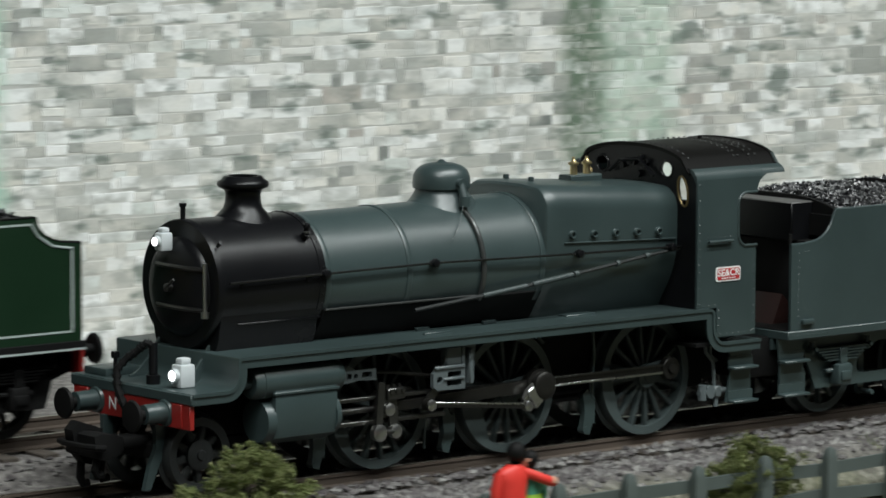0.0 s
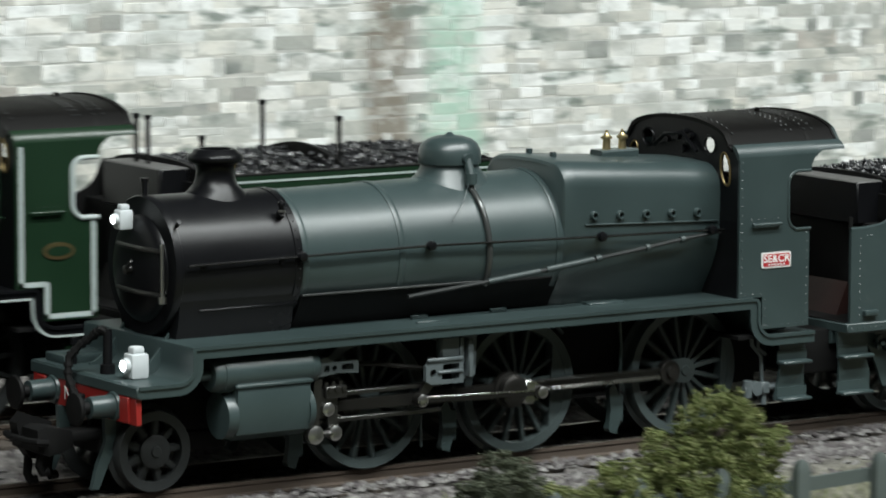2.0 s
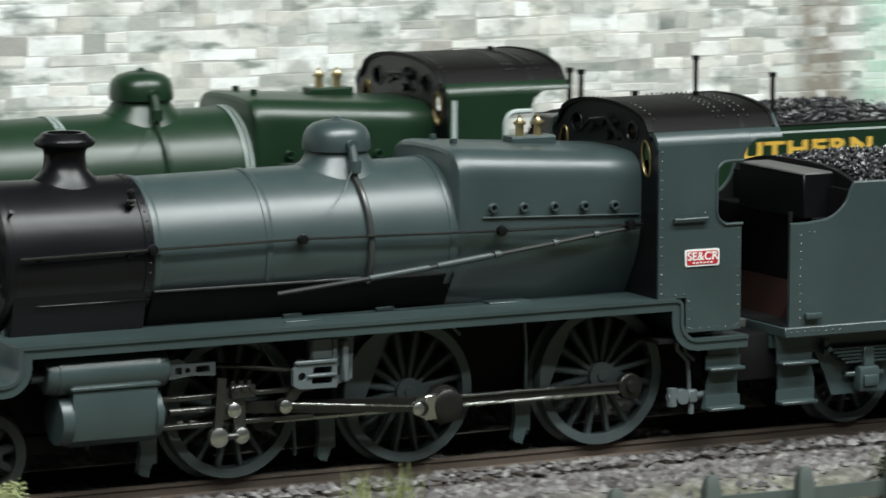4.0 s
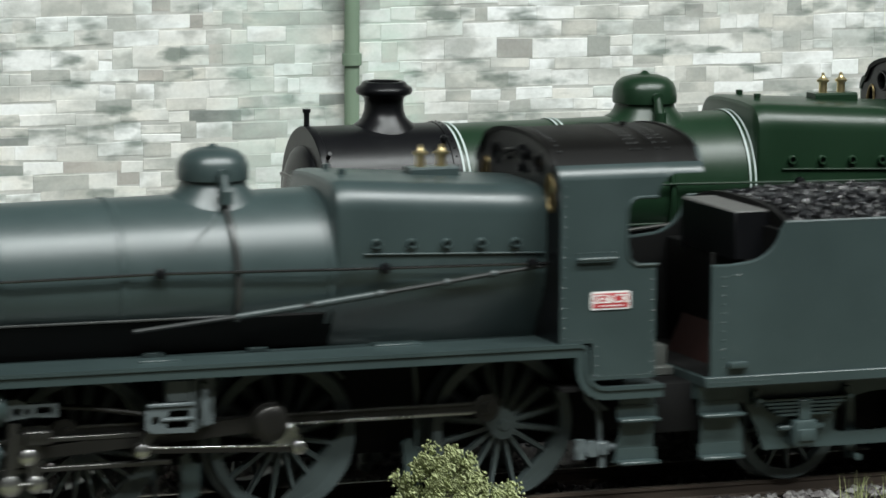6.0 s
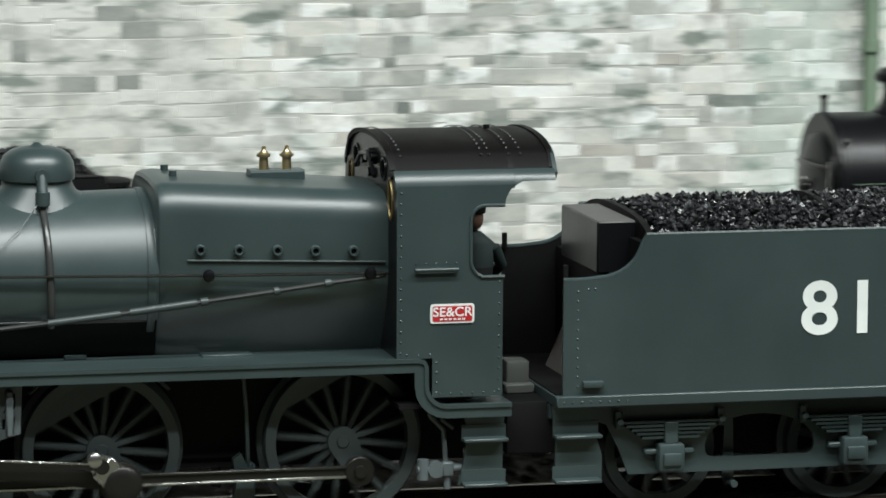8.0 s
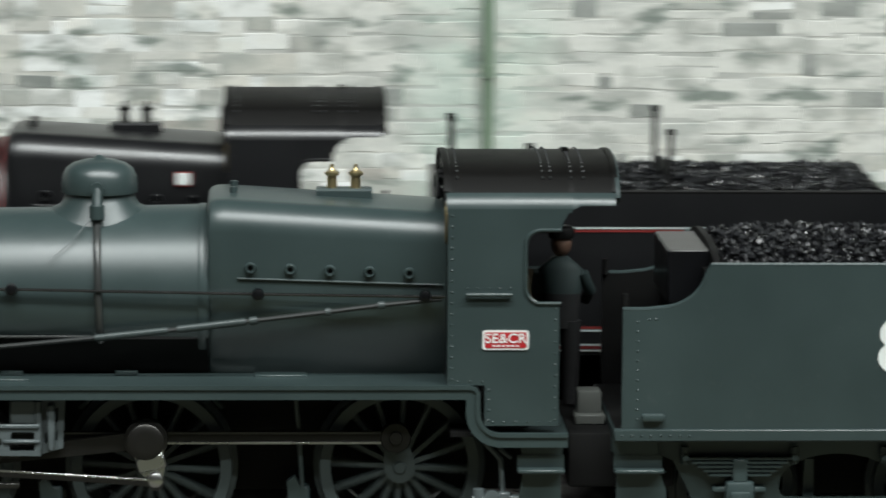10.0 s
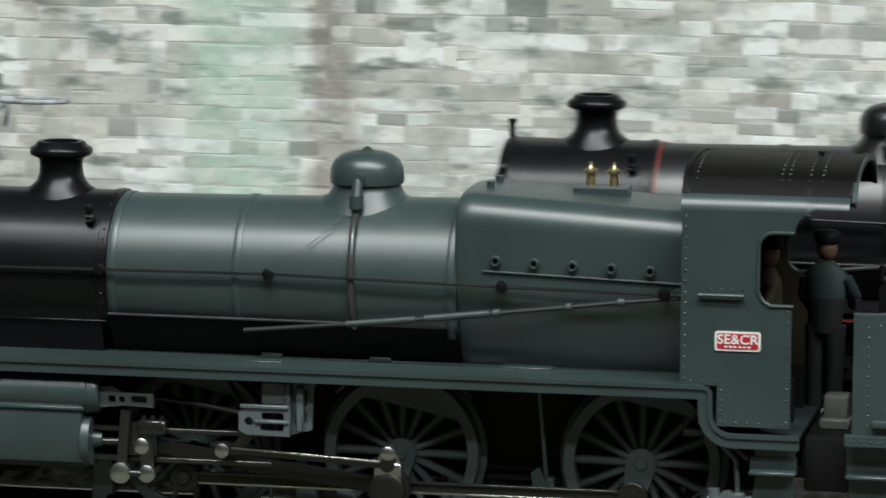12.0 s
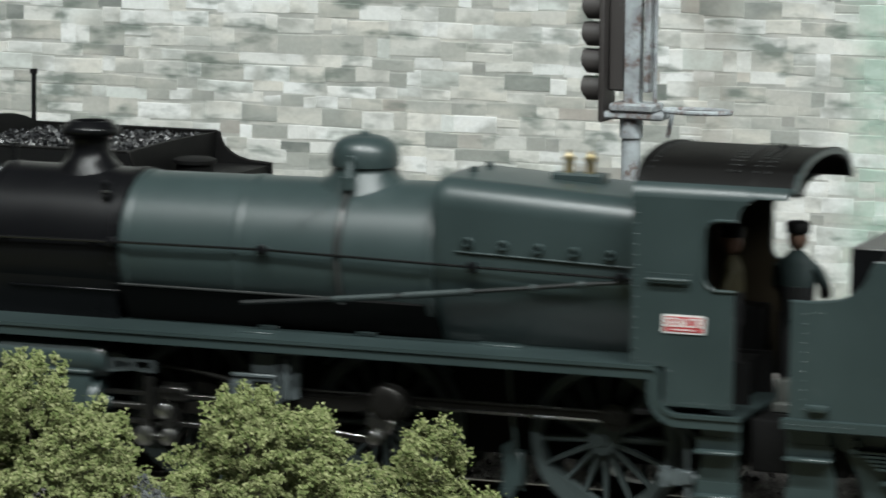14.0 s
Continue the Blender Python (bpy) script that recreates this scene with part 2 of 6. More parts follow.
def ballast_material():
    mat, nt, b = nodes_of("ballast_stone")
    g = nt.nodes.new("ShaderNodeNewGeometry")
    base = ramp(nt, g.outputs["Random Per Island"], [(0.0, (0.035, 0.03, 0.03)), (0.35, (0.09, 0.08, 0.08)), (0.75, (0.15, 0.145, 0.14)), (1.0, (0.26, 0.255, 0.24))]).outputs["Color"]
    n = noise_tex(nt, 700, 4)
    link(nt, mixed(nt, 0.6, base, ramp(nt, n.outputs["Fac"], [(0.3, (0.55, 0.52, 0.52)), (0.7, (1, 1, 1))]).outputs["Color"], "MULTIPLY"), b.inputs["Base Color"])
    b.inputs["Roughness"].default_value = 0.85
    return mat


def ground_material():
    mat, nt, b = nodes_of("ground_scatter")
    n1, n2, n3 = noise_tex(nt, 60, 5), noise_tex(nt, 480, 5, 0.7), noise_tex(nt, 28, 4)
    soil = ramp(nt, n2.outputs["Fac"], [(0.3, (0.045, 0.042, 0.038)), (0.5, (0.12, 0.11, 0.105)), (0.7, (0.27, 0.26, 0.24))]).outputs["Color"]
    moss = ramp(nt, n2.outputs["Fac"], [(0.3, (0.05, 0.06, 0.02)), (0.7, (0.20, 0.21, 0.09))]).outputs["Color"]
    sep = nt.nodes.new("ShaderNodeSeparateXYZ")
    link(nt, coords(nt), sep.inputs[0])
    mr = nt.nodes.new("ShaderNodeMapRange")
    mr.inputs[1].default_value, mr.inputs[2].default_value = -0.026, -0.040
    link(nt, sep.outputs["Y"], mr.inputs[0])
    m = nt.nodes.new("ShaderNodeMath")
    m.operation = "MULTIPLY"
    link(nt, mr.outputs[0], m.inputs[0])
    link(nt, ramp(nt, n3.outputs["Fac"], [(0.38, (0.15,) * 3), (0.6, (1,) * 3)]).outputs["Color"], m.inputs[1])
    link(nt, mixed(nt, m.outputs[0], soil, moss), b.inputs["Base Color"])
    b.inputs["Roughness"].default_value = 0.95
    bump(nt, b, n2.outputs["Fac"], 1.0, 0.0012)
    return mat


def foliage(name, stops):
    mat, nt, b = nodes_of(name)
    g = nt.nodes.new("ShaderNodeNewGeometry")
    n = noise_tex(nt, 380, 4)
    base = ramp(nt, g.outputs["Random Per Island"], stops).outputs["Color"]
    link(nt, mixed(nt, 0.7, base, ramp(nt, n.outputs["Fac"], [(0.3, (0.55, 0.55, 0.5)), (0.65, (1.15, 1.15, 1.1))]).outputs["Color"], "MULTIPLY"), b.inputs["Base Color"])
    b.inputs["Roughness"].default_value = 0.9
    b.inputs["Specular IOR Level"].default_value = 0.2
    return mat


CREW_DARK = paint("trouser_and_shade_black", (0.008, 0.008, 0.009), 0.8, 0.0)
COAL = coal_material()
BALLAST = ballast_material()
GROUND = ground_material()
LEAF = foliage("scatter_foliage", [(0.0, (0.10, 0.135, 0.045)), (0.5, (0.185, 0.215, 0.088)), (1.0, (0.31, 0.325, 0.17))])
LEAF_PALE = foliage("pale_scatter_foliage", [(0.0, (0.21, 0.24, 0.115)), (0.5, (0.29, 0.32, 0.165)), (1.0, (0.38, 0.41, 0.24))])
LEAF_DARK = foliage("dark_scatter_foliage", [(0.0, (0.05, 0.062, 0.045)), (1.0, (0.15, 0.165, 0.12))])
LEAF_SLATE = foliage("grey_scatter", [(0.0, (0.05, 0.055, 0.06)), (1.0, (0.15, 0.16, 0.165))])
PLASTER = paint("hall_paint", (0.22, 0.22, 0.22), 0.8, 0.2)
HALL_FLOOR = paint("hall_floor", (0.08, 0.075, 0.07), 0.7, 0.3)


# ---- mesh helpers (millimetres) ----
def part(name, bm, mat, parent=None, label="", at=(0, 0, 0), sharp=38):
    bmesh.ops.recalc_face_normals(bm, faces=bm.faces)
    for v in bm.verts:
        v.co *= MM
    me = bpy.data.meshes.new(name)
    bm.to_mesh(me)
    bm.free()
    for m in (mat if isinstance(mat, (list, tuple)) else [mat]):
        me.materials.append(m)
    me.shade_smooth()
    me.set_sharp_from_angle(angle=radians(sharp))
    ob = new(name, me)
    ob.parent = parent
    ob.location = Vector(at) * MM
    if label:
        ob["label"] = label
    return ob


def line_inside(ob, s, mat):
    """Paint the face turned to the inside of a side plate."""
    ob.data.materials.append(mat)
    for p in ob.data.polygons:
        if p.normal.y * s < -0.8:
            p.material_index = 1
    return ob


def again(ob, at, parent=None, turn=0.0):
    """The same part once more, on the same mesh."""
    o = new(ob.name.split(".")[0], ob.data)
    o.parent = parent or ob.parent
    o.location = Vector(at) * MM
    o.rotation_euler = (0, 0, radians(turn))
    return o


def box(bm, x0, x1, y0, y1, z0, z1, bev=0.0, seg=2):
    vs = [bm.verts.new((x, y, z)) for x in (x0, x1) for y in (y0, y1) for z in (z0, z1)]
    fs = [bm.faces.new([vs[i] for i in q]) for q in ((0, 1, 3, 2), (4, 6, 7, 5), (0, 4, 5, 1), (2, 3, 7, 6), (0, 2, 6, 4), (1, 5, 7, 3))]
    if bev:
        es = list({e for f in fs for e in f.edges})
        bmesh.ops.bevel(bm, geom=es, offset=bev, segments=seg, profile=0.5, affect="EDGES")


def loft(bm, rings, closed=True, caps=True):
    """Skin a row of rings of equal length."""
    loops = [[bm.verts.new(p) for p in r] for r in rings]
    n = len(loops[0])
    for a, b in zip(loops, loops[1:]):
        for i in range(n if closed else n - 1):
            j = (i + 1) % n
            bm.faces.new((a[i], a[j], b[j], b[i]))
    if caps:
        bm.faces.new(loops[0][::-1])
        bm.faces.new(loops[-1])


def lathe(bm, profile, origin, axis="x", n=32, caps=True):
    """Turn a profile of (along, radius) about an axis through origin."""
    ox, oy, oz = origin
    rings = []
    for h, r in profile:
        ring = []
        for i in range(n):
            a = 2 * math.pi * i / n
            c, s = r * math.cos(a), r * math.sin(a)
            ring.append({"x": (ox + h, oy + c, oz + s), "y": (ox + c, oy + h, oz + s), "z": (ox + c, oy + s, oz + h)}[axis])
        rings.append(ring)
    loft(bm, rings, True, caps)


def rod(bm, p, q, r, n=10, r2=None):
    p, q = Vector(p), Vector(q)
    d = (q - p).normalized()
    u = d.orthogonal().normalized()
    w = d.cross(u)
    loft(bm, [[c + (u * math.cos(2 * math.pi * i / n) + w * math.sin(2 * math.pi * i / n)) * k for i in range(n)] for c, k in ((p, r), (q, r if r2 is None else r2))])


def tube(bm, pts, r, n=8):
    pts = [Vector(p) for p in pts]
    rings = []
    u = (pts[1] - pts[0]).orthogonal().normalized()
    for i, p in enumerate(pts):
        d = (pts[min(i + 1, len(pts) - 1)] - pts[max(i - 1, 0)]).normalized()
        u = (u - d * u.dot(d)).normalized()
        w = d.cross(u)
        rings.append([p + (u * math.cos(2 * math.pi * k / n) + w * math.sin(2 * math.pi * k / n)) * r for k in range(n)])
    loft(bm, rings)


def plate(bm, outer, holes, y0, y1):
    """A flat plate in the x-z plane, from y0 to y1, with holes through it."""
    loops = [outer, *holes]
    sides = []
    for y in (y0, y1):
        ring_sets = [[bm.verts.new((x, y, z)) for x, z in lp] for lp in loops]
        edges = [bm.edges.new((r[i], r[(i + 1) % len(r)])) for r in ring_sets for i in range(len(r))]
        bmesh.ops.triangle_fill(bm, use_beauty=True, use_dissolve=False, edges=edges)
        sides.append(ring_sets)
    for ra, rb in zip(*sides):
        for i in range(len(ra)):
            j = (i + 1) % len(ra)
            bm.faces.new((ra[i], ra[j], rb[j], rb[i]))


def plate_x(bm, outer, holes, x0, x1):
    """The same across the track: points are (y, z)."""
    tmp = bmesh.new()
    plate(tmp, outer, holes, x0, x1)
    vmap = {v: bm.verts.new((v.co.y, v.co.x, v.co.z)) for v in tmp.verts}
    for f in tmp.faces:
        bm.faces.new([vmap[v] for v in f.verts])
    tmp.free()


def arc(cx, cz, r, a0, a1, n=8):
    return [(cx + r * math.cos(radians(a0 + (a1 - a0) * i / n)), cz + r * math.sin(radians(a0 + (a1 - a0) * i / n))) for i in range(n + 1)]


def round_rect(x0, x1, z0, z1, r, n=4):
    return arc(x1 - r, z0 + r, r, -90, 0, n) + arc(x1 - r, z1 - r, r, 0, 90, n) + arc(x0 + r, z1 - r, r, 90, 180, n) + arc(x0 + r, z0 + r, r, 180, 270, n)


def rivet_row(bm, p, q, n, r=0.2, out=(0, -1, 0)):
    p, q, out = Vector(p), Vector(q), Vector(out)
    u = out.orthogonal().normalized()
    w = out.cross(u)
    for i in range(n):
        c = p.lerp(q, i / max(1, n - 1))
        ring = [bm.verts.new(c + (u * math.cos(k * math.pi / 3) + w * math.sin(k * math.pi / 3)) * r) for k in range(6)]
        top = bm.verts.new(c + out * r * 0.8)
        for k in range(6):
            bm.faces.new((ring[k], ring[(k + 1) % 6], top))


def lettering(name, text, size, mat, parent, at, spacing=1.0, stretch=1.0, turn=0.0, label="", weight=0.0):
    """Words in the built-in font, upright and facing the front, centred at the place given; size is the height of the capitals."""
    cu = bpy.data.curves.new(name, "FONT")
    cu.body, cu.align_x, cu.align_y = text, "CENTER", "CENTER"
    cu.size, cu.extrude, cu.space_character, cu.offset = size * MM * 1.42, 0.00004, spacing, weight * MM
    tmp = bpy.data.objects.new(name, cu)
    scene.collection.objects.link(tmp)
    me = bpy.data.meshes.new_from_object(tmp.evaluated_get(bpy.context.evaluated_depsgraph_get()))
    bpy.data.objects.remove(tmp)
    bpy.data.curves.remove(cu)
    me.materials.clear()
    me.materials.append(mat)
    me.transform(pose(0, 0, 0, 90, 0, turn) @ Matrix.Diagonal((stretch, 1, 1, 1)))
    ob = new(name, me)
    ob.parent = parent
    ob.location = Vector(at) * MM
    if label:
        ob["label"] = label
    return ob


def empty(name, at=(0, 0, 0)):
    ob = new(name)
    ob.location = Vector(at) * MM
    ob.empty_display_size = 0.01
    return ob


# ---- the setting ----
def smooth(a, b, x):
    x = min(1, max(0, (x - a) / (b - a)))
    return x * x * (3 - 2 * x)


def ground_height(x, y):
    """Height of the scenic ground, mm: a cess in front, the two track beds, the foot of the wall."""
    z = -13.0 + 10.0 * smooth(-46, -25, y)
    z += BACK_Z * smooth(18, 30, y)
    z += 0.6 * noise.noise((x * 0.03, y * 0.05, 0)) * smooth(-24, -34, y) * 2
    return z


def build_ground():
    bm = bmesh.new()
    xs = np.arange(-700, 1201, 12.0)
    ys = np.concatenate([np.arange(-150, -60, 15.0), np.arange(-60, -20, 2.5), np.arange(-20, 130, 6.0)])
    grid = [[bm.verts.new((x, y, ground_height(x, y))) for y in ys] for x in xs]
    for i in range(len(xs) - 1):
        for j in range(len(ys) - 1):
            bm.faces.new((grid[i][j], grid[i + 1][j], grid[i + 1][j + 1], grid[i][j + 1]))
    tagged(part("ground", bm, GROUND, sharp=180), "grey stony scenic ground with moss on the baseboard", "ground", kind="structure")
    bm = bmesh.new()
    box(bm, -700, 1200, -150, 150, -1040, -17)
    tagged(part("baseboard", bm, HALL_FLOOR), "plain closed baseboard carrying the model railway", "baseboard", kind="structure")


def build_hall():
    for name, b, mat, text, cat in (
            ("floor", (-3000, 3400, -4200, 1500, -1080, -1040), HALL_FLOOR, "plain grey-brown hall floor under the layout", "floor"),
            ("ceiling", (-3000, 3400, -4200, 1500, 1400, 1440), PLASTER, "plain pale hall ceiling above the layout", "ceiling"),
            ("wall_north", (-3000, 3400, 1500, 1540, -1040, 1400), PLASTER, "plain pale hall wall behind the layout", "wall"),
            ("wall_south", (-3000, 3400, -4240, -4200, -1040, 1400), PLASTER, "plain pale hall wall behind the camera", "wall"),
            ("wall_west", (-3040, -3000, -4200, 1500, -1040, 1400), PLASTER, "plain pale hall end wall", "wall"),
            ("wall_east", (3400, 3440, -4200, 1500, -1040, 1400), PLASTER, "plain pale hall end wall", "wall")):
        bm = bmesh.new()
        box(bm, *b)
        tagged(part(name, bm, mat), text, cat, kind="structure")


WALL_Y = 120.0


def build_track(y, z, name):
    first = None
    root = empty(name, (0, y, z))
    tagged(root, "model track with worn steel rails on dark sleepers", "railway track", kind="structure")
    for s in (-1, 1):
        bm2 = bmesh.new()
        c = s * 8.6
        pts = [(c - 1.0, -2.4), (c + 1.0, -2.4), (c + 1.0, -2.05), (c + 0.3, -1.8), (c + 0.3, -0.75), (c + 0.5, -0.55), (c + 0.5, -0.02), (c - 0.5, -0.02), (c - 0.5, -0.55), (c - 0.3, -0.75), (c - 0.3, -1.8), (c - 1.0, -2.05)]
        loft(bm2, [[(x, yy, zz) for yy, zz in pts] for x in (-690, 1190)])
        r = part("rail", bm2, [RAIL_SIDE, RAIL_TOP], root)
        for p in r.data.polygons:
            p.material_index = 1 if p.normal.z > 0.9 and p.center.z > -0.0003 else 0
    bm = bmesh.new()
    box(bm, -1.7, 1.7, -15, 15, -3.4, -2.4, 0.2, 1)
    for i in range(150):
        x = -420 + i * 8.3
        if first is None:
            first = part("sleeper", bm, SLEEPER, root, at=(x, 0, 0))
        else:
            again(first, (x, 0, 0), root)


def lump(verts, faces, c, r, rng, squash=0.7):
    """A small angular stone: an eight-faced body with its corners thrown about."""
    k = len(verts)
    for d in ((1, 0, 0), (0, 1, 0), (-1, 0, 0), (0, -1, 0), (0, 0, 1), (0, 0, -1)):
        verts.append([(c[i] + (d[i] + rng.uniform(-0.35, 0.35)) * r * (squash if i == 2 else 1)) * MM for i in range(3)])
    for a in range(4):
        b = (a + 1) % 4
        faces.append((k + a, k + b, k + 4))
        faces.append((k + b, k + a, k + 5))


def crumb(verts, faces, c, r, rng):
    """A torn crumb of foam: a four-faced body with its corners thrown about."""
    k = len(verts)
    for d in ((1, 1, 1), (1, -1, -1), (-1, 1, -1), (-1, -1, 1)):
        verts.append([(c[i] + (d[i] + rng.uniform(-0.6, 0.6)) * r) * MM for i in range(3)])
    faces += [(k, k + 1, k + 2), (k, k + 3, k + 1), (k, k + 2, k + 3), (k + 1, k + 3, k + 2)]


def loose(name, verts, faces, mat, text, cat):
    me = bpy.data.meshes.new(name)
    me.from_pydata(verts, [], faces)
    me.materials.append(mat)
    return tagged(new(name, me), text, cat, kind="stuff")


def build_ballast():
    rng = random.Random(5)
    v, f = [], []
    for _ in range(17000):
        x = rng.uniform(180, 700) if rng.random() < 0.75 else rng.uniform(-330, 180)
        y = rng.choice((rng.uniform(-33, -9.4), rng.uniform(-28, -9.4), rng.uniform(-7.5, 7.5), rng.uniform(9.5, 30)))
        r = rng.uniform(0.40, 0.98) * (1.2 if y < -18 else 1)
        z = ground_height(x, y) + (0.9 if -16 < y < 16 else 0.1) - 0.15 * r
        lump(v, f, (x, y, z), r, rng)
    loose("ballast", v, f, BALLAST, "loose grey and brown stone ballast beside the rails", "ballast")


def build_stone_wall():
    """Squared rubble in uneven courses before a mortar bed."""
    root_bm = bmesh.new()
    box(root_bm, -700, 1200, WALL_Y, WALL_Y + 8, -6, 125)
    root = part("wall_backscene", root_bm, MORTAR)
    tagged(root, "long retaining wall of pale squared rubble stone, streaked with green damp", "stone wall", kind="structure")
    rng = random.Random(11)
    mats = [STONE, STONE_DARK]
    v, f, mi = [], [], []
    pieces = []
    z = -2.0
    while z < 98:
        h = rng.choice((2.2, 2.6, 2.9, 3.2, 3.7))
        x = -520 + rng.uniform(0, 6)
        while x < 1010:
            w = rng.choice((2.6, 3.8, 5.0, 6.2, 7.5, 9.4)) * rng.uniform(0.85, 1.15)
            drop = rng.choice((0, 0, 0, 0.25, -0.25, 0.5))
            split = h > 3.1 and rng.random() < 0.18
            for k in ((0, 0.5), (0.5, 1)) if split else ((0, 1),):
                kind = 1 if rng.random() < 0.07 else 0
                pieces.append((x, x + w, z + h * k[0] + 0.10 + drop, z + h * k[1] - 0.02 + drop, kind))
            x += w
        z += h
    parts_left = 300
    for x0, x1, z0, z1, kind in pieces:
        d = rng.uniform(0.015, 0.075)
        j = [rng.uniform(-0.16, 0.16) if q % 2 else rng.uniform(-0.02, 0.02) for q in range(8)]
        back = [(x0 + j[0], z0 + j[1]), (x1 + j[2], z0 + j[3]), (x1 + j[4], z1 + j[5]), (x0 + j[6], z1 + j[7])]
        mx, mz = (x0 + x1) / 2, (z0 + z1) / 2
        front = [(px + (0.03 if px < mx else -0.03), pz + (0.05 if pz < mz else -0.16)) for px, pz in back]
        own = parts_left > 0 and 60 < x0 < 180 and 38 < z0 < 62
        vs = [(px * MM, (WALL_Y + 0.05) * MM, pz * MM) for px, pz in back] + [(px * MM, (WALL_Y - d) * MM, pz * MM) for px, pz in front]
        fs = [(4, 5, 6, 7), (0, 1, 5, 4), (1, 2, 6, 5), (2, 3, 7, 6), (3, 0, 4, 7)]
        if own:
            parts_left -= 1
            me = bpy.data.meshes.new("stone")
            me.from_pydata(vs, [], fs)
            me.materials.append(mats[kind])
            o = new("stone", me)
            o.parent = root
        else:
            k = len(v)
            v += vs
            f += [tuple(i + k for i in q) for q in fs]
            mi += [kind] * 5
    me = bpy.data.meshes.new("stonework")
    me.from_pydata(v, [], f)
    for m in mats:
        me.materials.append(m)
    me.polygons.foreach_set("material_index", mi)
    o = new("stonework", me)
    o.parent = root
    tagged(o, kind="stuff")


def build_drainpipe(x, r):
    root_bm = bmesh.new()
    rod(root_bm, (0, 0, 0), (0, 0, 104), r, 12)
    for z in (18, 50, 82):
        rod(root_bm, (0, 0, z), (0, 0, z + 2), r * 1.3, 12)
    tagged(part("drainpipe", root_bm, PIPE_GREEN, at=(x, WALL_Y - r - 0.5, 1.0)), "thin dark green drainpipe fixed to the stone wall", "drainpipe")


# ---- the locomotives ----
AX_Z = 33.6     # boiler centre line


def build_wheel(r, spokes, weight, mat, crank):
    """One spoked wheel about its own centre, its face to the front; the crank lies along +x."""
    bm = bmesh.new()
    ri = r - 1.55
    loft(bm, [[(rr * math.cos(2 * math.pi * i / 48), y, rr * math.sin(2 * math.pi * i / 48)) for i in range(48)] for rr, y in
              ((r - 0.75, -1.30), (r - 0.75, 1.3), (ri, 1.1), (ri, -1.25), (r - 0.75, -1.30))], caps=False)
    h = 2.0 if crank or r > 7 else 2.6
    lathe(bm, [(-1.7, 1.0), (-1.7, h - 0.5), (-1.45, h), (0.9, h), (0.9, 1.0)], (0, 0, 0), "y", 24)
    lathe(bm, [(-2.0, 0.75), (-1.6, 1.0), (1.0, 1.0)], (0, 0, 0), "y", 16)
    if crank:
        plate(bm, arc(crank, 0, 1.55, -90, 90, 8) + arc(0, 0, 2.1, 90, 270, 8), [], -1.75, -0.2)
    if weight:
        pts = arc(0, 0, ri + 0.2, 180 - weight, 180 + weight, 14) + [((-ri * math.cos(radians(weight)) - 0.2), 0.0)]
        plate(bm, pts, [], -1.15, 0.8)
    return bm


def build_spoke(r, fat):
    bm = bmesh.new()
    rings = []
    for rr, w, t in ((1.7, 0.56 * fat, 0.62), (r - 1.25, 0.38 * fat, 0.45)):
        rings.append([(rr, y, q) for q, y in ((-w, -0.15), (-w * 0.6, -t - 0.3), (w * 0.6, -t - 0.3), (w, -0.15), (w * 0.6, t), (-w * 0.6, t))])
    loft(bm, rings)
    return bm


def build_tyre(r):
    bm = bmesh.new()
    loft(bm, [[(rr * math.cos(2 * math.pi * i / 48), y, rr * math.sin(2 * math.pi * i / 48)) for i in range(48)] for rr, y in
              ((r - 0.76, -1.32), (r - 0.12, -1.36), (r, -1.2), (r, 0.85), (r + 0.75, 1.1), (r + 0.75, 1.45), (r - 0.76, 1.45), (r - 0.76, -1.32))], caps=False)
    return bm


def add_wheel(root, name, r, at, spokes, weight, crank, mat, far=False):
    w = part(name, build_wheel(r, spokes, weight, mat, crank), mat, root, at=at)
    part("tyre", build_tyre(r), mat, w)
    first = part("spoke", build_spoke(r, 1.0 if r > 7 else 1.5), mat, w)
    for i in range(spokes):
        o = first if i == 0 else again(first, (0, 0, 0), w)
        o.rotation_euler = (0, -2 * math.pi * (i + 0.5) / spokes, 0)
    if far:
        w.rotation_euler = (0, 0, math.pi)
    return w


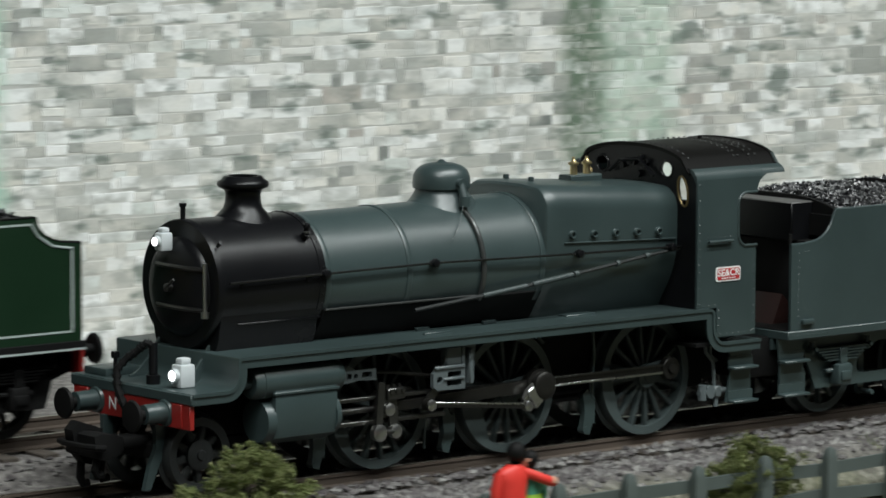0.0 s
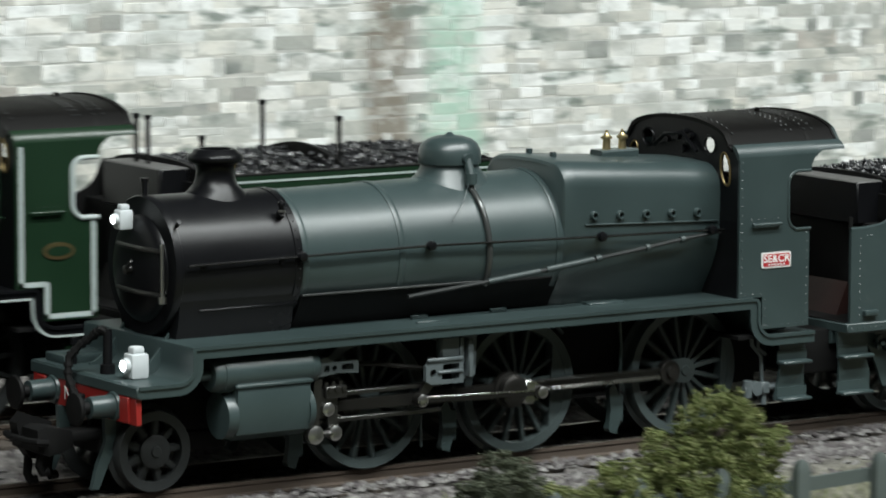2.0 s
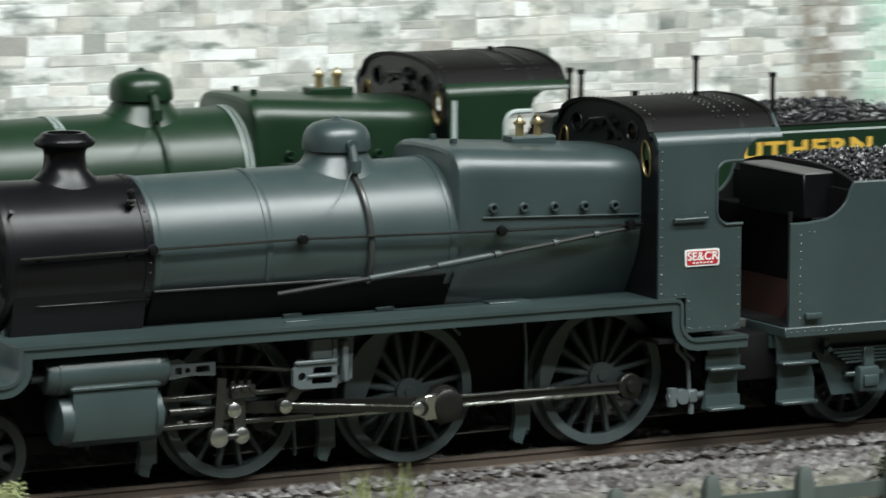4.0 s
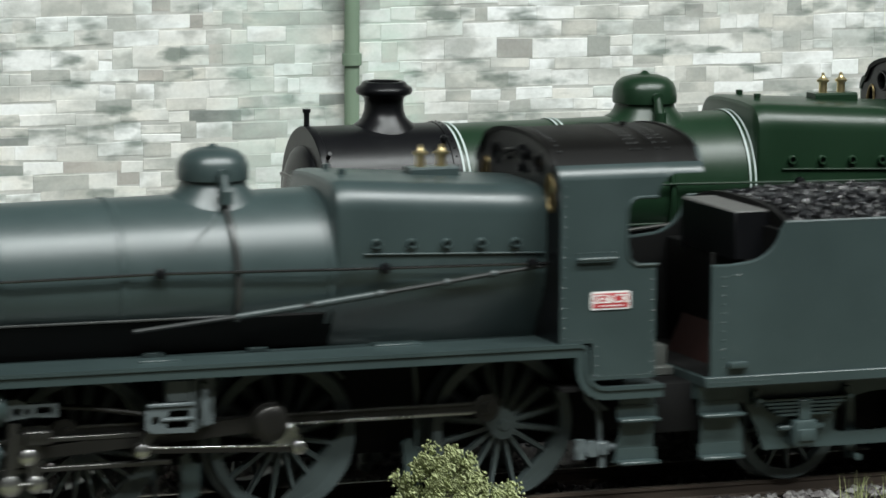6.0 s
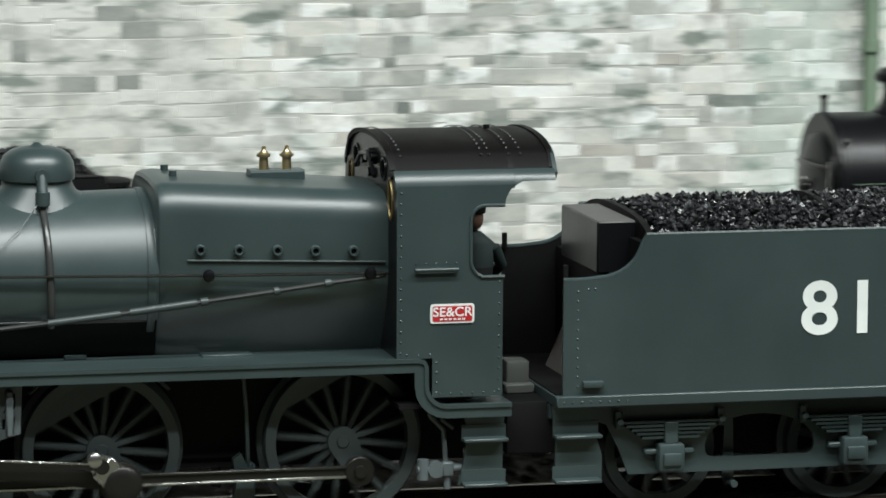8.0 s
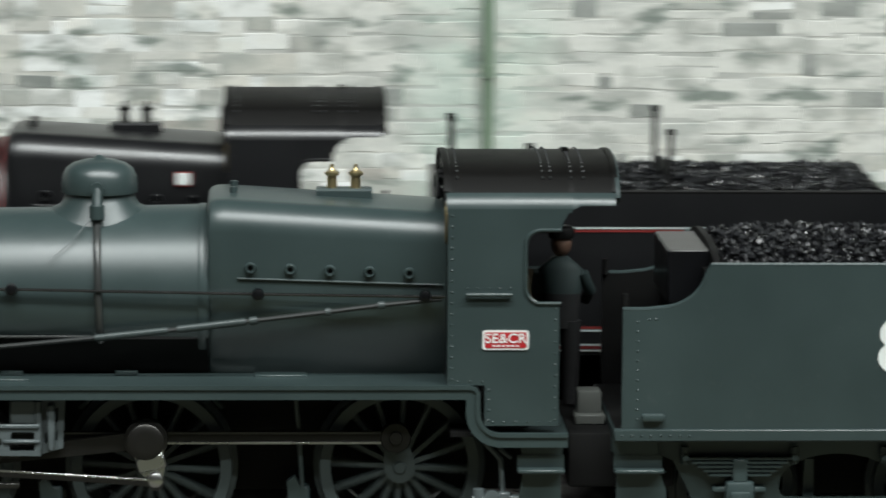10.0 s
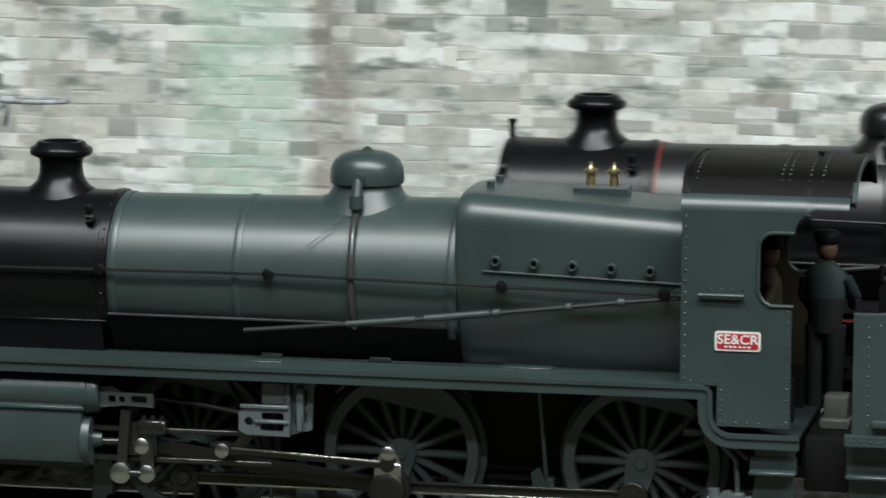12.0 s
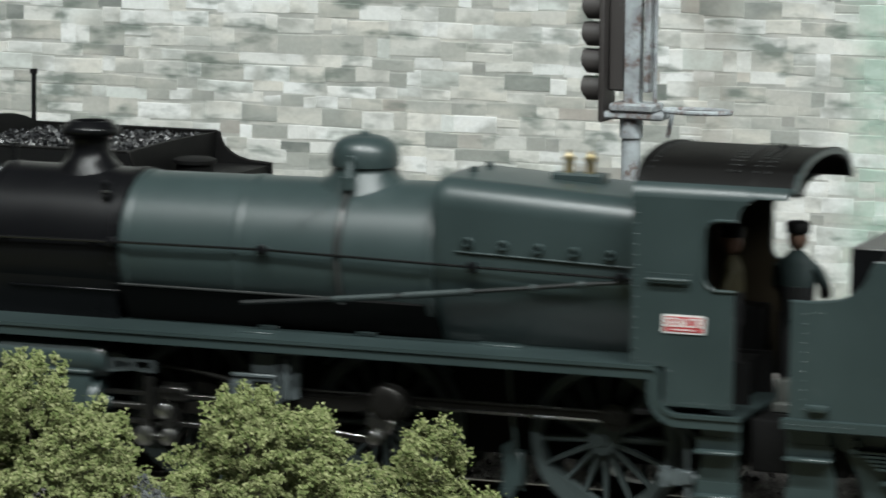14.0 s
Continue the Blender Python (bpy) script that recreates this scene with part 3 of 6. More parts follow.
def build_boiler(root, L):
    body, black = L["body"], L["black"]
    bm = bmesh.new()
    lathe(bm, [(-74.6, 10.55), (-56.2, 10.75), (-40, 11.0), (-25.4, 11.3)], (0, 0, AX_Z), "x", 72)
    part("boiler", bm, body, root)
    for x, r in ((-73.9, 10.62), (-56.2, 10.8), (-26.3, 11.32)):
        bm = bmesh.new()
        wide = 0.55 if L["band"] is body else 0.75
        lathe(bm, [(x - wide, r - 0.3), (x - wide, r + 0.06), (x - wide + 0.1, r + 0.12), (x + wide - 0.1, r + 0.12), (x + wide, r + 0.06), (x + wide, r - 0.3)], (0, 0, AX_Z), "x", 72)
        part("boiler_band", bm, body, root)
        if L["band"] is not body and not (L["band"] is RED_LINE and x < -50 and x > -60):
            for dx in ((-0.45, 0.45) if L["band"] is not RED_LINE else (0.0,)):
                bm = bmesh.new()
                lathe(bm, [(x + dx - 0.17, r - 0.2), (x + dx - 0.17, r + 0.16), (x + dx + 0.17, r + 0.16), (x + dx + 0.17, r - 0.2)], (0, 0, AX_Z), "x", 72)
                part("lining", bm, L["band"], root, "thin painted lining")
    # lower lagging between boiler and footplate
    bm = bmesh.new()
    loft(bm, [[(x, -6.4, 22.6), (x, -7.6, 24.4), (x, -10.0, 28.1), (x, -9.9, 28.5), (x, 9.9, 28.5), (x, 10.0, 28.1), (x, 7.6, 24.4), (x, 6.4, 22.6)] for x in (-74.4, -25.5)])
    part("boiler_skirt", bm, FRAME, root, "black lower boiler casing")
    # firebox with square shoulders
    bm = bmesh.new()
    rings = []
    for x, s, top in ((-25.6, 0.93, 46.3), (-25.3, 0.965, 46.75), (-24.5, 0.99, 47.0), (-23.2, 1.0, 47.05), (-9, 0.99, 46.2), (6.2, 0.975, 45.3)):
        half = 11.75 * s
        sh = 4.1
        sec = [(half - 4.9, 22.9), (half - 4.0, 24.6), (half - 2.0, 27.8), (half - 0.75, 30.8), (half - 0.1, 34.0), (half, 38.0)]
        for k in range(9):
            a = radians(90 * k / 8)
            sec.append((half - sh + sh * math.cos(a), top - 0.35 - sh + sh * math.sin(a)))
        sec.append((half * 0.3, top - 0.05))
        rings.append([(x, -y, z) for y, z in sec] + [(x, y, z) for y, z in sec[::-1]])
    loft(bm, rings)
    part("firebox", bm, body, root, sharp=30)
    for i in range(5):
        x = -19.9 + i * 5.25
        z = 37.9 - 0.175 * i
        bm = bmesh.new()
        lathe(bm, [(-0.2, 0.38), (-0.62, 0.42), (-0.66, 0.62), (-0.5, 0.74), (0.4, 0.78)], (x, -11.72 + 0.02 * i, z), "y", 16)
        plug = part("washout_plug", bm, body, root)
        bm = bmesh.new()
        lathe(bm, [(-0.25, 0.2), (-0.25, 0.36), (0.0, 0.36)], (x, -11.72 + 0.02 * i, z), "y", 12)
        part("plug_socket", bm, FRAME, plug, "dark socket")
    bm = bmesh.new()
    tube(bm, [(-21.6, -11.85, 36.5), (5.5, -11.65, 35.6)], 0.16)
    part("firebox_strip", bm, body, root)
    for x0, x1, y0, y1 in ((-19.4, -12.4, -10.2, -7.6), (-55.0, -49.0, -13.4, -12.7)):
        bm = bmesh.new()
        box(bm, x0, x1, y0, y1, 22.9, 23.3, 0.1, 1)
        part("plate_lid", bm, body, root)
    for x in (-51.6, -36.4):
        bm = bmesh.new()
        box(bm, x - 1.5, x + 1.5, -8.9, -8.2, 23.0, 23.6, 0.1, 1)
        part("skirt_clip", bm, body, root)
    bm = bmesh.new()
    rod(bm, (-22.2, -3.4, 46.5), (-22.2, -3.4, 47.7), 0.55)
    rod(bm, (-22.2, 3.4, 46.5), (-22.2, 3.4, 47.7), 0.55)
    part("washout_cap", bm, body, root)
    # dome
    bm = bmesh.new()
    ds = [(42.2, 6.7), (44.3, 6.15), (44.9, 5.45), (45.6, 4.95), (46.2, 4.72), (46.45, 4.72), (46.6, 5.08), (47.4, 5.14), (48.8, 5.0), (49.8, 4.5), (50.5, 3.6), (50.95, 2.2), (51.08, 0.9), (51.5, 0.42), (51.6, 0.2)]
    n = 40
    rings = []
    for z, r in ds:
        ring = []
        for i in range(n):
            a = 2 * math.pi * i / n
            x, y = r * math.cos(a), r * math.sin(a)
            zz = z
            if z < 44.4:
                zz = AX_Z + math.sqrt(max(1, 10.98 ** 2 - y * y)) - (0.25 if z < 44 else -0.12)
            ring.append((-40.2 + x, y, zz))
        rings.append(ring)
    loft(bm, rings)
    part("dome", bm, body, root, sharp=48)
    bm = bmesh.new()
    lathe(bm, [(-1.0, 0.5), (-1.0, 0.9), (0.6, 0.9)], (-40.3, -5.0, 47.6), "y", 14)
    rod(bm, (-40.3, -5.3, 47.6), (-40.3, -6.3, 45.2), 0.75, 12)
    lathe(bm, [(-0.9, 0.4), (-0.9, 1.0), (0.9, 1.0), (0.9, 0.4)], (-40.3, -6.4, 44.6), "z", 14)
    part("clack_valve", bm, body, root)
    bm = bmesh.new()
    pts = []
    for k in range(14):
        a = radians(55 - 86 * k / 13)
        pts.append((-40.3 + 0.04 * k, -11.35 * math.cos(a), AX_Z + 11.35 * math.sin(a)))
    tube(bm, [(-40.3, -6.4, 44.4)] + pts, 0.5, 10)
    part("feed_pipe", bm, FEED_PIPE if L["lit"] else L["pipe"], root, "feed pipe curving down the boiler side")
    bm = bmesh.new()
    tube(bm, [(-40.8, -6.6, 44.2), (-43.4, -8.9, 41.2), (-46.6, -10.6, 38.6)], 0.07, 6)
    part("loose_wire", bm, L["pipe"], root)
    # chimney
    bm = bmesh.new()
    prof = [(43.4, 5.3), (44.4, 4.75), (44.9, 4.1), (45.6, 3.45), (46.6, 3.1), (47.8, 3.0), (48.6, 3.15), (48.9, 3.5), (49.2, 4.25), (49.7, 4.45), (50.2, 4.3), (50.5, 3.7), (51.0, 3.35), (51.15, 3.0), (51.1, 2.5), (48.0, 2.4)]
    rings = []
    for z, r in prof:
        ring = []
        for i in range(36):
            a = 2 * math.pi * i / 36
            x, y = r * math.cos(a), r * math.sin(a)
            ring.append((-84.0 + x, y, z if z > 44.5 else AX_Z + math.sqrt(10.95 ** 2 - y * y) + (z - 44.4) * 0.6))
        rings.append(ring)
    loft(bm, rings)
    part("chimney", bm, black, root, sharp=60)
    # safety valves
    bm = bmesh.new()
    plate_x(bm, [(-1.7, 45.2), (1.7, 45.2), (1.7, 46.9), (1.4, 47.2), (-1.4, 47.2), (-1.7, 46.9)], [], -11.1, -3.6)
    part("valve_seat", bm, body, root)
    for x in (-9.0, -5.8):
        bm = bmesh.new()
        lathe(bm, [(47.1, 0.7), (48.9, 0.62), (48.9, 0.95), (49.25, 1.0), (49.5, 0.6), (49.85, 0.3), (50.3, 0.28), (50.4, 0.1)], (x, 0, 0), "z", 16)
        part("safety_valve", bm, L["valve"], root, "small turned safety valve")


def build_smokebox(root, L):
    black = L["black"]
    bm = bmesh.new()
    lathe(bm, [(-97.2, 10.3), (-97.2, 10.75), (-96.9, 10.95), (-96.0, 10.98), (-95.9, 10.85), (-76.0, 10.85), (-75.9, 11.0), (-74.7, 11.0), (-74.6, 10.8)], (0, 0, AX_Z), "x", 72)
    part("smokebox", bm, black, root)
    bm = bmesh.new()
    for a in range(0, 360, 8):
        c, s = math.cos(radians(a)), math.sin(radians(a))
        rivet_row(bm, (-75.3, 11.0 * c, AX_Z + 11.0 * s), (-75.3, 11.0 * c, AX_Z + 11.0 * s), 1, 0.2, (0, c, s))
    tagged(part("rivets", bm, black, root), kind="stuff")
    bm = bmesh.new()
    lathe(bm, [(0.1, 8.6), (0.0, 8.4), (-0.5, 8.2), (-1.1, 7.2), (-1.6, 5.2), (-1.95, 2.6), (-2.05, 0.6)], (-97.2, 0, AX_Z - 0.4), "x", 48)
    door = part("smokebox_door", bm, black, root)
    bm = bmesh.new()
    for z in (AX_Z + 3.2, AX_Z - 3.6):
        tube(bm, [(-98.0, -7.9, z - 0.1), (-99.3, -4.5, z), (-99.7, 0, z + 0.1), (-99.4, 3.6, z + 0.1)], 0.38)
    part("hinge_strap", bm, DULL_STEEL, door, "worn hinge straps")
    bm = bmesh.new()
    rod(bm, (-98.2, -8.2, AX_Z - 4.6), (-98.2, -8.2, AX_Z + 4.2), 0.38)
    rod(bm, (-98.2, -8.2, AX_Z - 4.9), (-98.2, -8.2, AX_Z - 3.9), 0.7)
    part("hinge_post", bm, STEEL, door, "bright hinge post")
    bm = bmesh.new()
    lathe(bm, [(0, 0.8), (-1.0, 0.7), (-1.3, 0.3)], (-99.2, 0, AX_Z - 0.4), "x", 14)
    rod(bm, (-100.2, 0, AX_Z - 0.4), (-100.3, -2.3, AX_Z + 1.2), 0.25)
    part("door_dart", bm, DULL_STEEL, door)
    bm = bmesh.new()
    rod(bm, (-96.2, -9.0, 40.6), (-96.2, -9.9, 41.3), 0.35)
    part("bolt", bm, black, root)
    bm = bmesh.new()
    rod(bm, (-77.4, -8.2, 40.9), (-77.4, -9.0, 41.6), 0.7)
    rod(bm, (-77.4, -8.9, 41.3), (-77.4, -9.0, 43.2), 0.42)
    lathe(bm, [(0, 0.65), (0.5, 0.65), (0.8, 0.3)], (-77.4, -9.0, 42.6), "z", 12)
    lub = part("lubricator", bm, black, root)
    for z in (41.6, 42.7):
        bm = bmesh.new()
        lathe(bm, [(0, 0.4), (0.1, 0.62), (0.3, 0.62), (0.4, 0.35)], (-77.4, -9.0, z), "z", 14)
        part("cap", bm, STEEL if L["lit"] else DULL_STEEL, lub, "bright turned cap")
    bm = bmesh.new()
    rod(bm, (-96.6, 0, 44.2), (-96.6, 0, 47.0), 0.45)
    rod(bm, (-96.6, 0, 46.6), (-96.6, 0, 47.2), 0.65)
    part("lamp_iron", bm, black, root)
    for x in (-92.5, -78.5):
        bm = bmesh.new()
        rod(bm, (x, -10.7, 34.2), (x, -11.2, 34.2), 0.5)
        part("handrail_knob", bm, black, root)
    bm = bmesh.new()
    for a, b in ((-96.0, -75.5),):
        loft(bm, [[(a, -w, z), (b, -w, z), (b, w, z), (a, w, z)] for w, z in ((8.2, 16.5), (8.2, 22.8), (8.9, 24.5), (9.9, 29.5))])
    part("smokebox_saddle", bm, black, root)
    bm = bmesh.new()
    box(bm, -92.5, -74.9, -9.75, -8.8, 27.2, 27.5, 0.1, 1)
    part("smokebox_ledge", bm, black, root)


def build_lamp(root, at, s=1.0):
    """A white headlamp with a lit bull's-eye to the front."""
    x, y, z = at
    bm = bmesh.new()
    box(bm, x - 1.25 * s, x + 1.25 * s, y - 1.15 * s, y + 1.15 * s, z, z + 3.2 * s, 0.3)
    box(bm, x - 0.85 * s, x + 0.85 * s, y - 0.8 * s, y + 0.8 * s, z + 3.1 * s, z + 4.1 * s, 0.35)
    box(bm, x + 1.1 * s, x + 1.6 * s, y - 0.5 * s, y + 0.5 * s, z + 0.6 * s, z + 2.6 * s, 0.1, 1)
    lathe(bm, [(0, 1.0 * s), (-0.7 * s, 0.95 * s), (-0.7 * s, 0.75 * s)], (x - 1.2 * s, y, z + 1.7 * s), "x", 18)
    lamp = part("headlamp", bm, LAMP_WHITE, root, "white headlamp")
    bm = bmesh.new()
    lathe(bm, [(-0.55 * s, 0.78 * s), (-0.9 * s, 0.6 * s), (-1.05 * s, 0.25 * s)], (x - 1.2 * s, y, z + 1.7 * s), "x", 16)
    part("lens", bm, LAMP_GLOW, lamp, "lit lens")


def footplate_path(z_hi=23.0, z_lo=17.7, z_cab=16.6):
    """Top line of the running plate, front to back, as (x, z)."""
    pts = [(-107.3, z_lo), (-100.3, z_lo)]
    pts += [(-100.3 + 2.3 * math.sin(radians(a)), z_lo + 2.3 - 2.3 * math.cos(radians(a))) for a in range(15, 91, 15)]
    pts += [(-98.0, z_hi - 0.35), (-97.9, z_hi - 0.1), (-97.6, z_hi)]
    pts += [(9.0, z_hi), (9.9, z_hi - 0.25), (10.35, z_hi - 1.0)]
    pts += [(10.4, z_cab + 2.6)] + [(13.0 - 2.6 * math.cos(radians(a)), z_cab + 2.6 - 2.6 * math.sin(radians(a))) for a in range(18, 91, 18)]
    pts += [(22.0, z_cab)]
    return pts


def build_footplate(root, L):
    body = L["low"]
    top = footplate_path()
    mid = []
    for (x, z), k in zip(top, range(len(top))):
        a, b = top[max(0, k - 1)], top[min(len(top) - 1, k + 1)]
        d = Vector((b[0] - a[0], b[1] - a[1])).normalized()
        mid.append((d.y, -d.x))
    bm = bmesh.new()
    deck = [(x, z) for x, z in top] + [(x + n[0] * 0.55, z + n[1] * 0.55) for (x, z), n in zip(top[::-1], mid[::-1])]
    plate(bm, deck, [], -17.2, 17.2)
    part("running_plate", bm, body, root, sharp=25)
    for s in (-1, 1):
        bm = bmesh.new()
        val = [(x + n[0] * 0.5, z + n[1] * 0.5) for (x, z), n in zip(top, mid)] + [(x + n[0] * 1.9, z + n[1] * 1.9) for (x, z), n in zip(top[::-1], mid[::-1])]
        plate(bm, val, [], s * 16.75 - 0.2, s * 16.75 + 0.2)
        part("valance", bm, body, root, sharp=25)
        if L["line"]:
            bm = bmesh.new()
            val = [(x + n[0] * 1.45, z + n[1] * 1.45) for (x, z), n in zip(top[8:], mid[8:])] + [(x + n[0] * 1.8, z + n[1] * 1.8) for (x, z), n in zip(top[8:][::-1], mid[8:][::-1])]
            plate(bm, val, [], s * 17.0 - 0.06, s * 17.0 + 0.06)
            part("lining", bm, L["line"], root, "thin painted lining")
    # front: buffer beam, buffers, coupling, pipes
    bm = bmesh.new()
    box(bm, -107.5, -106.5, -16.4, 16.4, 11.7, 15.9, 0.1, 1)
    beam = part("buffer_beam", bm, L["beam"], root, "red buffer beam")
    for y in (-13.2, 13.2):
        bm = bmesh.new()
        box(bm, -107.9, -107.4, y - 1.3, y + 1.3, 11.9, 15.8, 0.1, 1)
        part("beam_bracket", bm, L["beam"], beam)
    bm = bmesh.new()
    box(bm, -107.7, -106.4, -17.0, 17.0, 15.9, 17.6, 0.15, 1)
    part("front_edge", bm, body, root)
    if L["lit"]:
        lettering("beam_lettering", "N°", 2.2, LETTER_WHITE, beam, (-107.58, 4.4, 13.8), turn=-90, label="white painted letters")
    for y in (-9.7, 9.7):
        bm = bmesh.new()
        lathe(bm, [(-107.5, 2.3), (-108.0, 2.1), (-108.1, 1.75), (-112.0, 1.65), (-112.1, 1.0)], (0, y, 14.0), "x", 28)
        bf = part("buffer", bm, body if L["lit"] else FRAME, root)
        bm = bmesh.new()
        lathe(bm, [(-111.9, 1.0), (-113.6, 1.0), (-113.7, 2.3), (-114.1, 2.7), (-114.5, 2.5), (-114.7, 1.2)], (0, y, 14.0), "x", 28)
        part("buffer_head", bm, FRAME, bf, "black buffer head")
    bm = bmesh.new()
    box(bm, -111.5, -104, -2.4, 2.4, 7.4, 9.2, 0.4)
    loft(bm, [[(x, -w, z0), (x, w, z0), (x, w * 0.9, z1), (x, -w * 0.9, z1)] for x, w, z0, z1 in ((-111.0, 3.0, 7.2, 9.4), (-113.6, 4.2, 6.4, 10.2), (-116.2, 4.8, 6.2, 10.6), (-117.6, 4.4, 6.8, 10.2))])
    tube(bm, [(-116.6, -5.4, 8.4), (-118.2, -5.2, 8.6), (-118.9, -2.6, 8.6), (-119.0, 2.6, 8.6), (-118.2, 5.2, 8.6), (-116.6, 5.4, 8.4)], 0.55)
    plate(bm, [(-118.6, 10.8), (-117.2, 12.2), (-112.6, 10.6), (-112.2, 6.4), (-113.6, 4.4), (-116.2, 5.2), (-118.0, 7.6)], [], 1.0, 3.4)
    for y, x, low in ((2.4, -115.4, 1.4), (-0.4, -113.4, 2.4), (-2.6, -116.0, 3.4)):
        tube(bm, [(x, y, 7.4), (x - 0.5, y, 5.0), (x - 0.7, y, low + 1.2), (x - 0.1, y, low), (x + 0.9, y, low + 0.2)], 0.72)
    part("coupling", bm, FRAME, root, "black tension-lock coupling")
    bm = bmesh.new()
    hose = [Vector(p) for p in ((-108.4, -1.6, 12.4), (-109.4, -0.6, 14.4), (-109.9, 0.6, 17.4), (-109.4, 1.2, 20.2), (-107.9, 0.6, 21.9), (-106.4, -0.8, 23.4), (-105.6, -1.8, 24.6), (-104.9, -2.4, 24.2))]
    tube(bm, hose, 0.62)
    for p, q in zip(hose, hose[1:]):
        for k in (0.2, 0.6):
            rod(bm, p.lerp(q, k - 0.1), p.lerp(q, k + 0.1), 0.78, 8)
    box(bm, -108.8, -107.5, -0.7, 0.7, 13.2, 14.6, 0.2, 1)
    part("brake_hose", bm, FRAME, root, "black brake hose")
    # frame ends and front steps over the platform
    for s in (-1, 1):
        bm = bmesh.new()
        plate(bm, [(-102.6, 17.6), (-96.5, 17.6), (-96.5, 24.0)] + [(-102.6 + 6.1 * (1 - k / 8), 18.0 + 6.0 * (1 - k / 8) ** 1.6) for k in range(1, 9)], [], s * 7.0 - 0.3, s * 7.0 + 0.3)
        part("frame_end", bm, body, root)
    bm = bmesh.new()
    rod(bm, (-104.6, -2.4, 17.6), (-104.6, -2.4, 24.6), 0.75, 12)
    rod(bm, (-104.6, -2.4, 17.6), (-104.6, -2.4, 19.2), 1.2, 12)
    part("hose_standpipe", bm, L["black"], root, "black standpipe")
    bm = bmesh.new()
    rod(bm, (-104.2, 8.9, 17.5), (-104.2, 8.9, 22.0), 0.35)
    box(bm, -104.8, -103.6, 8.4, 9.4, 20.8, 22.0, 0.1, 1)
    part("lamp_iron", bm, L["black"], root)
    bm = bmesh.new()
    box(bm, -105.8, -98.0, 9.5, 15.8, 17.6, 19.0, 0.3)
    part("platform_box", bm, body, root)
    bm = bmesh.new()
    box(bm, -95, 20, -6.3, -5.5, 8.5, 22.5)
    box(bm, -95, 20, 5.5, 6.3, 8.5, 22.5)
    box(bm, -106.3, -95, -6.3, -5.5, 12, 17.4)
    box(bm, -106.3, -95, 5.5, 6.3, 12, 17.4)
    box(bm, -60, 18, -5.6, 5.6, 7.0, 22.0)
    part("main_frame", bm, FRAME, root, "black main frames")
    for y in (-7.4, 7.4):
        bm = bmesh.new()
        plate(bm, [(-108.2, 11.8), (-106.2, 11.8), (-106.2, 7.6), (-107.6, 4.6), (-109.2, 1.0), (-110.4, 1.0), (-109.4, 4.8), (-108.0, 8.0)], [], y - 0.5, y + 0.5)
        part("guard_iron", bm, body, root)
    # pony truck frame
    bm = bmesh.new()
    box(bm, -106, -86, -6.6, 6.6, 5.2, 8.2, 0.5)
    box(bm, -88, -70, -2, 2, 5.5, 7.5, 0.4)
    part("pony_truck", bm, FRAME, root)
    if L["lit"]:
        build_lamp(root, (-99.6, 1.4, 39.3), 0.95)
        build_lamp(root, (-103.3, -9.0, 17.75), 1.2)


CAB_ROOF = [(-14.9, 47.6)] + [(-14.2 + 28.4 * k / 20, 48.2 + 3.9 * math.sqrt(max(0, 1 - (abs(k / 10 - 1)) ** 2.3))) for k in range(21)] + [(14.9, 47.6)]


